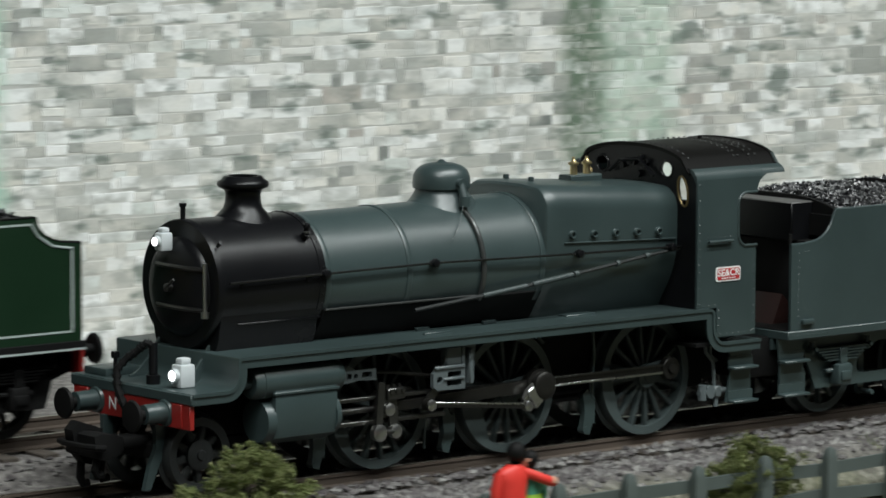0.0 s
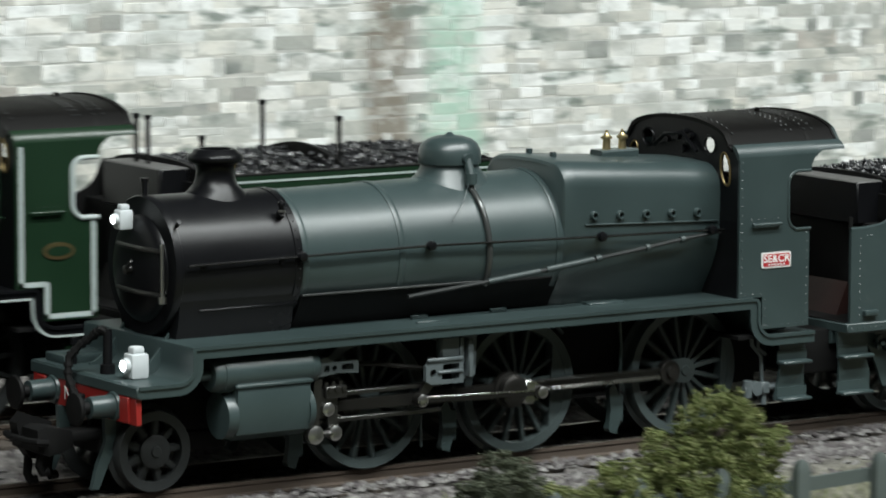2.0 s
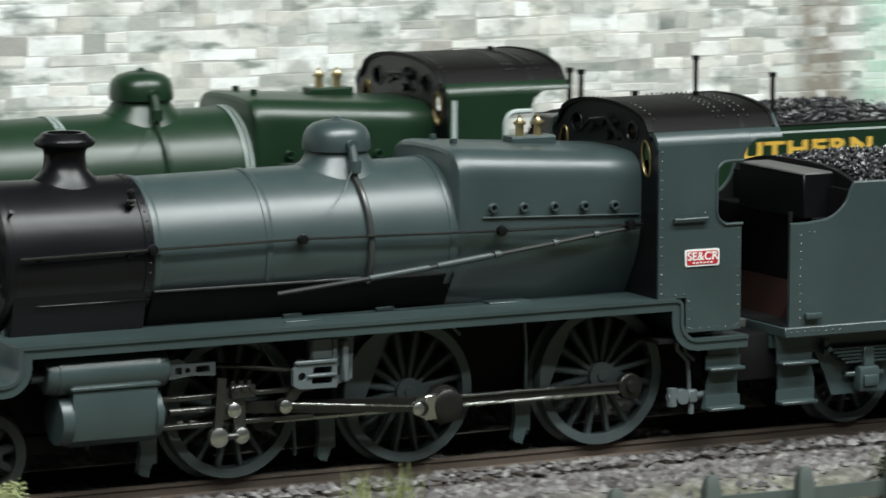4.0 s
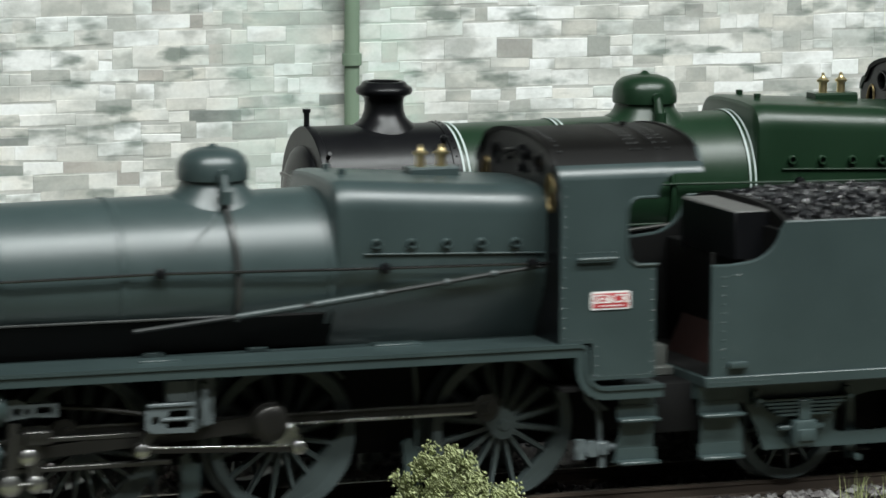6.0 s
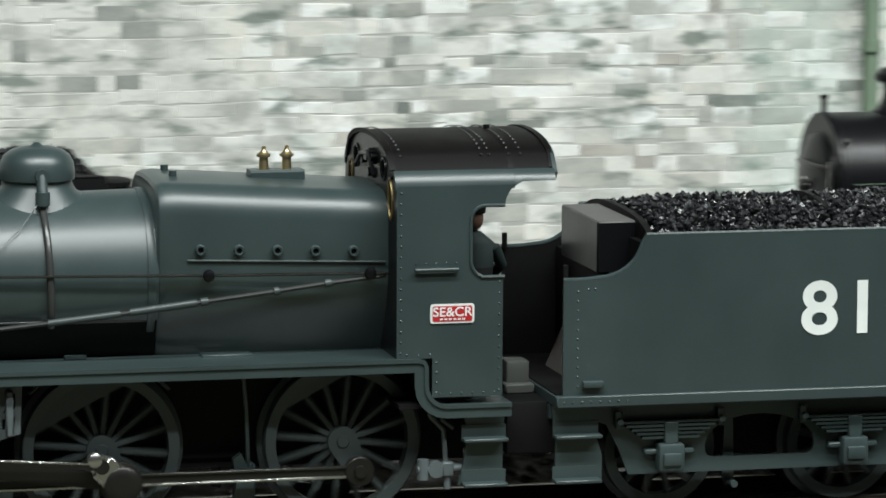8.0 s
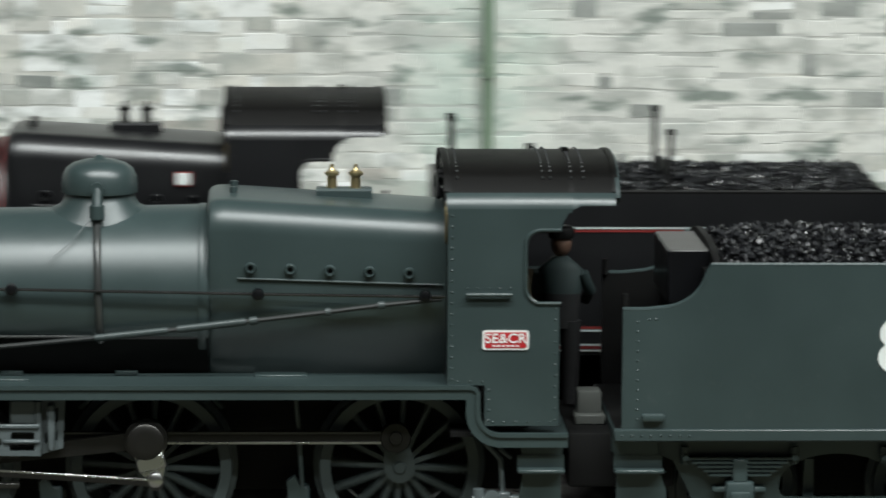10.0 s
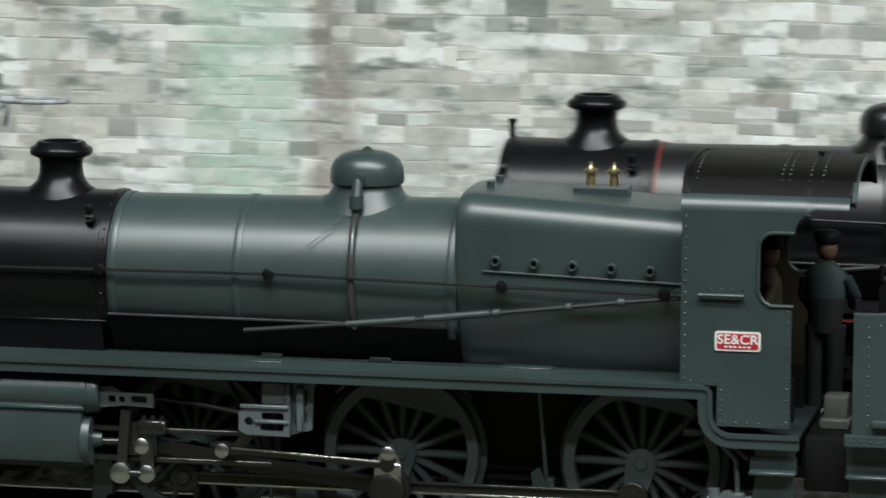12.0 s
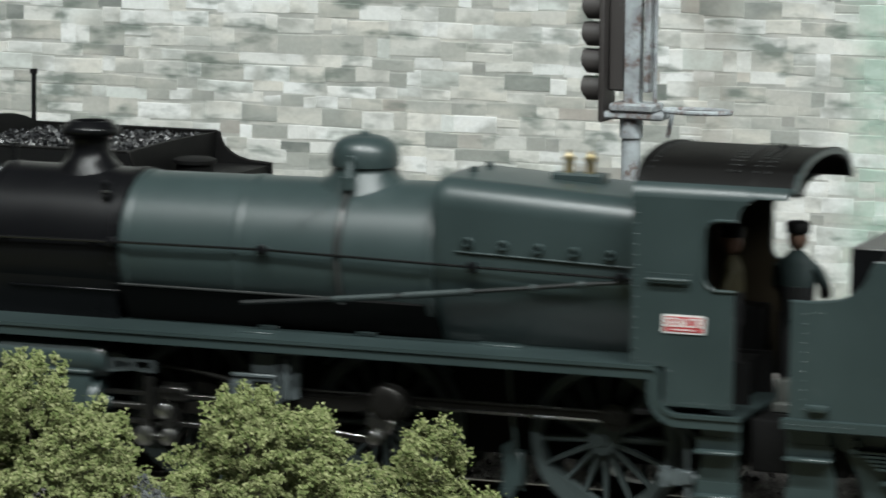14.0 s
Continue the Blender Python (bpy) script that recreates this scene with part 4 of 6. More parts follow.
def build_cab(root, L):
    body = L["body"]
    for s in (-1, 1):
        bm = bmesh.new()
        out = [(6.0, 23.0), (10.95, 23.0), (10.95, 17.6), (20.7, 17.6), (20.7, 33.9), (17.4, 33.9)]
        out += arc(18.4, 36.1, 2.2, 250, 180, 5) + arc(18.2, 41.6, 2.0, 180, 90, 5)
        out += [(20.9, 43.6), (21.1, 44.6), (21.7, 45.7), (22.6, 46.4), (6.0, 46.4)]
        out = [p for k, p in enumerate(out) if k == 0 or (Vector(p) - Vector(out[k - 1])).length > 0.01]
        plate(bm, out, [], s * 16.55 - 0.25, s * 16.55 + 0.25)
        side = line_inside(part("cab_side", bm, body, root), s, CAB_BUFF if L["lit"] else FRAME)
        bm = bmesh.new()
        loft(bm, [[(x, s * 16.80, 45.9), (x, s * 16.75, 46.8), (x, s * 16.0, 47.9), (x, s * 15.2, 48.35), (x, s * 14.8, 48.0), (x, s * 16.0, 46.6), (x, s * 16.3, 45.9)] for x in (5.8, 22.3)])
        loft(bm, [[(x, s * 16.77, 46.5 + q), (x, s * 16.6, 47.2 + q * 0.3), (x, s * 16.0, 47.9), (x, s * 15.2, 48.35), (x, s * 14.8, 48.0), (x, s * 15.8, 46.9 + q * 0.5), (x, s * 16.3, 46.5 + q)] for x, q in ((22.3, -0.3), (23.4, 0.3), (28.0, 0.35))])
        part("cantrail", bm, body, side)
        bm = bmesh.new()
        y = s * 16.8
        d = (0, s, 0)
        rivet_row(bm, (6.55, y, 23.8), (6.55, y, 45.5), 16, 0.19, d)
        rivet_row(bm, (11.5, y, 18.3), (11.5, y, 22.4), 4, 0.19, d)
        rivet_row(bm, (20.2, y, 18.4), (20.2, y, 33.2), 11, 0.17, d)
        rivet_row(bm, (12.0, y, 18.1), (19.6, y, 18.1), 6, 0.17, d)
        rivet_row(bm, (7.4, y, 23.5), (10.6, y, 23.5), 3, 0.17, d)
        rivet_row(bm, (8.6, y, 35.9), (14.2, y, 35.9), 5, 0.15, d)
        tagged(part("rivets", bm, body, side), kind="stuff")
        bm = bmesh.new()
        tube(bm, [(20.9, y, 33.9), (17.6, y, 33.9)] + [(x, y, z) for x, z in arc(18.4, 36.1, 2.2, 250, 180, 5) + arc(18.2, 41.6, 2.0, 180, 90, 5)] + [(20.9, y, 43.6)], 0.42 if L["bead"] is WHITE_LINE else 0.26)
        part("window_beading", bm, L["bead"], side)
        bm = bmesh.new()
        rod(bm, (8.4, s * 17.35, 35.1), (14.4, s * 17.35, 35.1), 0.27)
        for x in (8.7, 14.1):
            rod(bm, (x, s * 16.7, 35.1), (x, s * 17.35, 35.1), 0.2, 6)
        part("handrail", bm, body, side)
        if L["bead"] is not body:
            bm = bmesh.new()
            yy = s * 16.84
            lw = 0.4
            for a in ((6.9, 23.6, 6.9, 45.4), (10.9, 23.6, 6.9, 23.6), (11.5, 18.3, 11.5, 23.4), (11.5, 18.3, 20.0, 18.3), (20.0, 18.3, 20.0, 33.2)):
                box(bm, min(a[0], a[2]) - lw, max(a[0], a[2]) + lw, yy - 0.04, yy + 0.04, min(a[1], a[3]) - lw, max(a[1], a[3]) + lw)
            part("lining", bm, L["bead"], side, "thin painted lining")
        if s < 0:
            # company plate
            bm = bmesh.new()
            plate(bm, (round_rect(10.6, 16.7, 27.75, 30.35, 0.35) if L["lit"] else [(13.6 + 2.9 * math.cos(radians(q)), 28.8 + 1.4 * math.sin(radians(q))) for q in range(0, 360, 15)]), [], -16.98, -16.8)
            pl = part("company_plate", bm, L["plate_rim"], root, "small enamelled plate with a pale rim")
            bm = bmesh.new()
            plate(bm, (round_rect(10.9, 16.4, 28.0, 30.1, 0.25) if L["lit"] else [(13.6 + 2.2 * math.cos(radians(q)), 28.8 + 0.8 * math.sin(radians(q))) for q in range(0, 360, 15)]), [], -17.04, -16.9)
            part("plate_field", bm, L["plate"], pl)
            if L["lit"]:
                lettering("plate_lettering", "SE&CR", 1.25, LETTER_WHITE, pl, (13.65, -17.06, 29.25), spacing=1.02, stretch=1.05, weight=0.02)
                bm = bmesh.new()
                for k in range(6):
                    box(bm, 11.9 + k * 0.62, 12.3 + k * 0.62, -17.1, -17.0, 28.2, 28.42)
                part("small_print", bm, LETTER_WHITE, pl)
    # front plate with windows
    holes = [[(12.9 + 1.25 * math.cos(radians(a)) - 0.45 * math.sin(radians(a)), 44.2 + 2.7 * math.sin(radians(a))) for a in range(0, 360, 18)],
             [(8.6 + 1.6 * math.cos(radians(a)), 47.9 + 1.5 * math.sin(radians(a))) for a in range(0, 360, 18)]]
    holes += [[(-y, z) for y, z in h] for h in holes]
    outer = [(-16.3, 23.0), (16.3, 23.0), (16.3, 46.4), (15.2, 48.0)] + [p for p in CAB_ROOF[::-1] if abs(p[0]) < 14.3] + [(-15.2, 48.0), (-16.3, 46.4)]
    bm = bmesh.new()
    plate_x(bm, outer, holes, 6.0, 6.5)
    front = part("cab_front", bm, L["black"], root, "black cab front with porthole windows")
    for k, h in enumerate(holes):
        bm = bmesh.new()
        pts = [(5.95, y, z) for y, z in h]
        tube(bm, pts + [pts[0]], 0.22, 6)
        part("window_rim", bm, L["black"] if k % 2 else RIM, front, "" if k % 2 else "dull brass window rim")
    bm = bmesh.new()
    rng = random.Random(3)
    for _ in range(10):
        y, z = rng.uniform(-4, 4), rng.uniform(46.6, 49.6)
        rod(bm, (5.2, y, z), (6.1, y, z), rng.uniform(0.35, 0.7), 8)
    tube(bm, [(5.2, -6, 46.6), (5.2, -2, 49.5), (5.2, 3, 48.8), (5.2, 6, 46.8)], 0.35, 6)
    tagged(part("backhead_fitting", bm, L["black"], front), kind="stuff")
    # roof
    bm = bmesh.new()
    under = [(y * 0.985, z - 0.45) for y, z in CAB_ROOF]
    ring = CAB_ROOF + under[::-1]
    loft(bm, [[(x, y, z) for y, z in ring] for x in (5.6, 28.3)])
    roof = part("roof", bm, L["roof"], root, "curved black cab roof")
    bm = bmesh.new()
    for x0, x1, h in ((5.5, 6.3, 0.2), (22.0, 22.7, 0.06), (27.7, 28.5, 0.22)):
        ring = [(y, z + h) for y, z in CAB_ROOF[1:-1]] + [(y, z - 0.1) for y, z in CAB_ROOF[1:-1][::-1]]
        loft(bm, [[(x, y, z) for y, z in ring] for x in (x0, x1)])
    rod(bm, (22.4, 0, 52.0), (22.4, 0, 52.75), 0.45)
    part("roof_rib", bm, L["roof"], roof)
    bm = bmesh.new()
    for x in (18.55, 22.35, 24.0, 7.3, 19.6):
        for k in range(2, len(CAB_ROOF) - 2):
            (ya, za), (yb, zb) = CAB_ROOF[k - 1], CAB_ROOF[k + 1]
            nrm = Vector((0, -(zb - za), yb - ya)).normalized()
            y, z = CAB_ROOF[k]
            rivet_row(bm, (x, y + nrm.y * 0.15, z + nrm.z * 0.15), (x, y + nrm.y * 0.15, z + nrm.z * 0.15), 1, 0.25, nrm)
    # roof rivets are paler than the roof: their glint is put into the colour
    tagged(part("rivets", bm, DARK_GREY, roof), kind="stuff")
    bm = bmesh.new()
    ring = [(y * 1.01, z + 0.1) for y, z in CAB_ROOF] + [(y * 0.96, z - 0.7) for y, z in CAB_ROOF[::-1]]
    loft(bm, [[(x, y, z) for y, z in ring] for x in (28.15, 28.7)])
    part("roof_edge", bm, L["edge"], roof)
    # inside and underneath
    bm = bmesh.new()
    box(bm, 6.5, 22, -16.2, 16.2, 16.0, 16.6)
    box(bm, 6.5, 9.5, -9.5, 9.5, 22, 43.5, 1.0)
    box(bm, 9.2, 11.0, -5, -2, 30, 33, 0.4)
    box(bm, 9.2, 10.2, 0, 5.5, 34, 39, 0.5)
    tube(bm, [(9.5, -5, 42), (12.5, -6.5, 40), (12.5, -6.5, 37)], 0.3)
    box(bm, 12, 17, -15.8, -10.5, 17, 28, 0.5)
    box(bm, 12, 17, 10.5, 15.8, 17, 28, 0.5)
    part("cab_interior", bm, FRAME, root, "dark cab fittings")
    for s in (-1, 1):
        bm = bmesh.new()
        plate(bm, [(15.6, 16.4), (21.6, 16.4), (21.2, 11.6), (21.2, 5.2), (15.0, 5.2), (15.8, 8.5), (16.3, 11.6)], [], s * 15.0 - 0.25, s * 15.0 + 0.25)
        for z in (11.2, 5.0):
            box(bm, 15.4, 21.6, min(s * 15, s * 17.2), max(s * 15, s * 17.2), z, z + 0.55, 0.15, 1)
            box(bm, 15.4, 21.6, s * 15.3 - 0.15, s * 15.3 + 0.15, z, z + 2.2)
        part("cab_steps", bm, body, root)
    bm = bmesh.new()
    tube(bm, [(11.2, -13.6, 17.5), (11.4, -13.6, 14.5), (13.3, -13.6, 12.5), (13.6, -13.6, 8.0)], 0.35)
    tube(bm, [(13.0, -13.0, 16.2), (13.2, -13.0, 13.8), (14.8, -13.0, 12.6)], 0.3)
    rod(bm, (9.6, -13.8, 7.2), (16.2, -13.8, 7.2), 0.6)
    rod(bm, (12.2, -14.4, 7.2), (12.2, -13.2, 7.2), 1.2)
    box(bm, 13.0, 14.6, -14.6, -13.2, 6.2, 8.2, 0.2, 1)
    rod(bm, (13.8, -13.8, 6.4), (13.8, -13.8, 4.4), 0.5)
    rod(bm, (10.4, -13.8, 5.8), (10.4, -13.8, 8.6), 0.8)
    part("injector", bm, BRACKET if L["lit"] else FRAME, root, "grey injector and pipes")


def build_rails_and_pipes(root, L):
    body, black = L["body"], L["black"]
    for s in (-1, 1):
        bm = bmesh.new()
        tube(bm, [(-95.5, s * 11.5, 34.6), (-74, s * 11.4, 34.8), (-51.4, s * 11.6, 35.0), (-18.9, s * 12.5, 34.5), (5.8, s * 12.9, 34.2)], 0.21)
        hr = part("handrail", bm, HANDRAIL if L["lit"] else body, root, "long thin boiler handrail")
        for x, y, z in ((-75.2, 10.8, 34.8), (-51.4, 11.0, 35.0), (-18.9, 12.0, 34.5), (3.2, 12.3, 34.3)):
            bm = bmesh.new()
            lathe(bm, [(-0.8, 0.3), (-0.65, 0.7), (0, 0.85), (0.6, 0.6), (1.4, 0.35)], (x, s * (y + 0.7), z), "y", 14)
            part("handrail_knob", bm, black, hr)
    bm = bmesh.new()
    pts = [(-55.0, -10.6, 27.0), (-48, -10.9, 27.7), (-42, -11.4, 28.35), (-38, -11.8, 28.75), (-30, -12.2, 29.7), (-20, -12.5, 30.9), (-10, -12.6, 32.1), (-3, -12.6, 33.0), (5.4, -12.6, 33.9)]
    tube(bm, pts, 0.33, 8)
    ej = part("ejector_pipe", bm, DARK_GREY if L["lit"] else DULL_STEEL, root, "exhaust pipe rising along the boiler")
    bm = bmesh.new()
    for a, b, r in ((2.4, 3.9, 0.46), (4.05, 4.95, 0.5), (5, 5.1, 0.56), (6, 6.1, 0.56), (7, 7.1, 0.56)):
        p = [Vector(pts[int(k)]).lerp(Vector(pts[min(len(pts) - 1, int(k) + 1)]), k - int(k)) for k in (a, b)]
        rod(bm, p[0], p[1], r, 10)
    part("pipe_sleeve", bm, WHEEL_GREY if L["lit"] else L["pipe"], ej)
    # bright line on the skirt's top edge, added as a thin tube
    bm = bmesh.new()
    tube(bm, [(-74.4, -10.2, 28.5), (-41, -10.3, 28.45)], 0.2, 6)
    part("drain_pipe", bm, FEED_PIPE if L["lit"] else body, root)


def build_cylinders(root, L):
    body = L["low"]
    for s in (-1, 1):
        def yy(a, b):
            return (min(s * a, s * b), max(s * a, s * b))
        bm = bmesh.new()
        lathe(bm, [(-93.2, 1.4), (-93.2, 2.4), (-92.7, 2.75), (-91.6, 2.85), (-91.5, 3.0), (-76.0, 3.0), (-75.9, 2.85), (-74.8, 2.75), (-74.3, 2.3), (-74.3, 1.0)], (0, s * 13.4, 18.0), "x", 36)
        rod(bm, (-95.2, s * 13.4, 18.0), (-93.0, s * 13.4, 18.0), 1.0, 14)
        cy = part("valve_chest", bm, body, root)
        bm = bmesh.new()
        loft(bm, [[(x, s * y, z) for y, z in ((9.0, 17.5), (15.95, 16.9), (16.2, 16.3), (16.2, 10.8), (15.6, 8.6), (13.4, 7.4), (9.0, 7.4))] for x in (-89.6, -76.6)])
        box(bm, -90.0, -76.2, *yy(15.9, 16.5), 15.9, 16.4, 0.1, 1)
        part("cylinder", bm, body, root)
        bm = bmesh.new()
        lathe(bm, [(-91.2, 2.0), (-91.2, 3.6), (-89.5, 3.8)], (0, s * 12.8, 11.4), "x", 28)
        lathe(bm, [(-76.7, 3.8), (-75.6, 3.6), (-75.6, 1.2), (-74.4, 1.0)], (0, s * 12.8, 11.4), "x", 28)
        part("cylinder_cover", bm, body, root)
        bm = bmesh.new()
        plate(bm, [(-74.3, 16.2), (-70.6, 16.6), (-66.8, 16.4), (-66.8, 18.4), (-71.2, 18.4), (-72.6, 19.2), (-74.3, 19.0)],
              [round_rect(-69.9, -67.7, 16.95, 17.95, 0.3), arc(-71.2, 17.4, 0.45, 0, 324, 9), round_rect(-73.1, -72.1, 16.9, 17.9, 0.2)], *yy(13.5, 14.6))
        part("slide_bracket", bm, BRACKET if L["lit"] else FRAME, root, "cast grey guide bracket")
        bm = bmesh.new()
        plate(bm, [(-54.6, 14.0), (-53.6, 13.4), (-47.5, 13.3), (-47.5, 17.6), (-53.6, 17.4), (-54.6, 16.4)],
              [arc(-53.2, 15.2, 0.65, 0, 324, 9), round_rect(-51.6, -48.3, 14.0, 15.0, 0.25), round_rect(-51.4, -48.3, 15.5, 16.5, 0.25)], *yy(14.4, 15.2))
        plate(bm, [(-47.8, 13.3), (-44.6, 14.2), (-44.3, 20.6), (-51.5, 20.9), (-51.3, 17.3), (-47.9, 17.5)],
              [[(-47.0, 14.8), (-45.4, 15.2), (-45.3, 16.6), (-47.0, 16.2)], [(-46.8, 17.0), (-45.3, 17.6), (-45.2, 19.6), (-46.0, 19.7)]], *yy(13.6, 14.2))
        box(bm, -48.2, -47.4, *yy(12.6, 15.2), 13.3, 20.6, 0.15, 1)
        box(bm, -51.4, -44.4, *yy(12.0, 14.0), 20.0, 21.6)
        box(bm, -51.6, -48.0, *yy(13.2, 15.0), 17.4, 20.8, 0.3, 1)
        box(bm, -54.4, -47.6, *yy(15.0, 15.5), 17.0, 17.6, 0.15, 1)
        box(bm, -52.4, -47.6, *yy(15.0, 15.5), 15.0, 15.5, 0.15, 1)
        box(bm, -46.6, -45.6, *yy(13.0, 15.4), 14.0, 20.2, 0.2, 1)
        part("motion_bracket", bm, BRACKET if L["lit"] else FRAME, root, "cast grey bracket carrying the expansion link")
        bm = bmesh.new()
        tube(bm, [(-70.5, s * 13.2, 18.0), (-62, s * 13.2, 17.2), (-52.5, s * 13.2, 15.6)], 0.4)
        part("radius_rod", bm, ROD, root)
        for z in (13.1, 9.0):
            bm = bmesh.new()
            box(bm, -75.8, -50.5, *yy(12.3, 13.5), z - 0.35, z + 0.35, 0.1, 1)
            part("slide_bar", bm, DULL_STEEL, root, "worn steel slide bar")
        for x0 in (-47.2, -14.2, -76.0):
            bm = bmesh.new()
            plate(bm, [(x0 - 1.0, 2.2), (x0 + 0.6, 1.2), (x0 + 1.4, 3.4), (x0 + 1.1, 7.8), (x0 + 0.2, 9.6), (x0 - 0.9, 8.8), (x0 - 0.5, 5.2)], [], *yy(8.6, 9.8))
            rod(bm, (x0 - 0.2, s * 9.9, 2.2), (x0 - 0.2, s * 8.2, 2.2), 0.7)
            box(bm, x0 + 0.2, x0 + 2.2, *yy(7.5, 9.8), 3.0, 8.2, 0.3, 1)
            part("brake_hanger", bm, body, root)
        bm = bmesh.new()
        tube(bm, [(-58, s * 10.4, 20.5), (-54.5, s * 10.4, 15), (-52.0, s * 9.6, 8), (-51.4, s * 8.9, 2.5)], 0.3)
        tube(bm, [(-14, s * 10.8, 21.5), (-13.5, s * 10.8, 16), (-13.0, s * 9.6, 8), (-12.4, s * 8.9, 2.5)], 0.3)
        for x in (-33.1,):
            pts = [(x + 12.4 * math.cos(radians(a)), s * 8.5, 10.8 + 12.0 * math.sin(radians(a))) for a in range(40, 141, 10)]
            tube(bm, pts, 0.3, 6)
        part("sand_pipe", bm, body, root)


def build_locomotive(name, L, text):
    """A two-six-nought tender engine. Returns its root and the pieces that turn or slide."""
    root = empty(name)
    tagged(root, text, "steam locomotive", group="model locomotives")
    build_footplate(root, L)
    build_boiler(root, L)
    build_smokebox(root, L)
    build_cab(root, L)
    build_rails_and_pipes(root, L)
    build_cylinders(root, L)
    gear = {"drivers": [], "pony": []}
    for x in AXLES:
        for y in (-8.6, 8.6):
            gear["drivers"].append((add_wheel(root, "driving_wheel", WHEEL_R, (x, y, WHEEL_R), 16, 48 if x == AXLES[1] else 34, CRANK_R, L["wheel"], y > 0), x, y))
    # pony wheels painted dark: the front platform's shade is put into their colour
    for y in (-8.6, 8.6):
        gear["pony"].append((add_wheel(root, "pony_wheel", 6.3, (-100.6, y, 6.3), 9, 0, 0, DARK_GREY, y > 0), y))
    bm = bmesh.new()
    for x in AXLES:
        rod(bm, (x, -8, WHEEL_R), (x, 8, WHEEL_R), 1.2, 12)
    rod(bm, (-100.6, -8, 6.3), (-100.6, 8, 6.3), 1.0, 12)
    part("axle", bm, FRAME, root)
    # rods, about the middle crank pin
    bm = bmesh.new()
    for x in (33.1, 0.0, -29.0):
        lathe(bm, [(-0.75, 1.9), (-0.6, 2.05), (0.55, 2.05), (0.55, 0.5)], (x, 0, 0), "y", 24)
        lathe(bm, [(-1.25, 0.8), (-0.7, 0.95), (1.2, 0.95)], (x, 0, 0), "y", 16)
    for a, b in ((0.0, 33.1), (-29.0, 0.0)):
        box(bm, a + 1.2, b - 1.2, -0.3, 0.35, -0.8, 0.8, 0.1, 1)
    gear["coupling"] = part("coupling_rod", bm, L["rod"], root, "dark fluted coupling rod")
    for a, b in ((0.0, 33.1), (-29.0, 0.0)):
        for z in (0.68, -0.68):
            bm = bmesh.new()
            box(bm, a + 1.9, b - 1.9, -0.6, -0.2, z - 0.16, z + 0.16, 0.05, 1)
            part("rod_flange", bm, STEEL if L["lit"] and z < 0 else DULL_STEEL, gear["coupling"], "bright rod edge")
    bm = bmesh.new()
    lathe(bm, [(-0.9, 2.5), (-0.75, 2.9), (0.6, 2.9), (0.6, 0.6)], (0, 0, 0), "y", 28)
    loft(bm, [[(x, y, z) for y, z in ((-0.4, -h), (0.4, -h), (0.4, h), (-0.4, h))] for x, h in ((-1.2, 1.15), (-34.0, 0.8))])
    lathe(bm, [(-0.7, 1.3), (0.5, 1.3)], (-35.0, 0, 0), "y", 18)
    gear["connecting"] = part("connecting_rod", bm, L["rod"], root, "dull steel connecting rod")
    bm = bmesh.new()
    plate(bm, [(-2.4, -1.6), (2.2, -1.6), (2.2, 2.2), (1.2, 3.0), (-1.6, 3.0), (-2.4, 2.0)], [], -1.0, 0.9)
    rod(bm, (-9.5, 0, 0), (-2.0, 0, 0), 0.55)
    plate(bm, [(-0.2, 0.4), (1.8, 0.2), (2.0, -4.0), (0.4, -4.6)], [], -1.6, -1.0)
    plate(bm, [(-3.3, -4.6), (-2.0, -4.7), (-1.2, 4.6), (-2.6, 4.8)], [], -2.0, -1.5)
    rod(bm, (-2.6, -2.1, -3.9), (1.1, -2.0, -3.9), 0.5)
    box(bm, -0.3, 3.6, -1.7, 0.8, 1.4, 3.4, 0.2, 1)
    for dx in (0.3, 1.6, 2.9):
        rod(bm, (dx, -2.0, 2.9), (dx, -1.6, 2.9), 0.4, 8)
        rod(bm, (dx, -0.6, 3.3), (dx, -0.6, 4.0), 0.4, 8)
    gear["crosshead"] = part("crosshead", bm, DULL_STEEL, root, "dull steel crosshead and lever")
    for px, pz, pr, y0 in ((0.2, -0.2, 1.1, -1.9), (1.1, -3.9, 1.2, -2.5), (-2.6, -3.9, 1.45, -2.7)):
        bm = bmesh.new()
        lathe(bm, [(y0, pr * 0.6), (y0 + 0.25, pr), (y0 + 1.4, pr)], (px, 0, pz), "y", 18)
        part("pin", bm, STEEL if L["lit"] else DULL_STEEL, gear["crosshead"], "bright pin head")
    bm = bmesh.new()
    plate(bm, arc(0.4, 0, 1.9, 90, 270, 8) + [(3.4, -1.9)] + arc(5.2, 0, 1.0, -90, 90, 8) + [(3.4, 1.9)], [], -0.5, 0.3)
    box(bm, 1.9, 3.9, -0.95, -0.4, -1.9, 1.9, 0.2, 1)
    rod(bm, (5.2, -1.2, 0), (5.2, 0.3, 0), 0.95, 16)
    gear["return"] = part("return_crank", bm, STEEL if L["lit"] else DULL_STEEL, root, "bright steel return crank")
    bm = bmesh.new()
    lathe(bm, [(-1.15, 1.2), (-1.1, 2.2), (-0.9, 2.45), (0.3, 2.45)], (0, 0, 0), "y", 24)
    part("crank_boss", bm, ROD, gear["return"], "dark oily crank boss")
    bm = bmesh.new()
    lathe(bm, [(-1.5, 0.6), (-1.3, 0.95), (-0.4, 0.95)], (5.2, 0, 0), "y", 18)
    part("pin", bm, STEEL if L["lit"] else DULL_STEEL, gear["return"], "bright pin head")
    bm = bmesh.new()
    loft(bm, [[(x, y, z) for y, z in ((-0.3, -h), (0.3, -h), (0.3, h), (-0.3, h))] for x, h in ((-0.8, 0.5), (-12, 0.4), (-22.2, 0.42))])
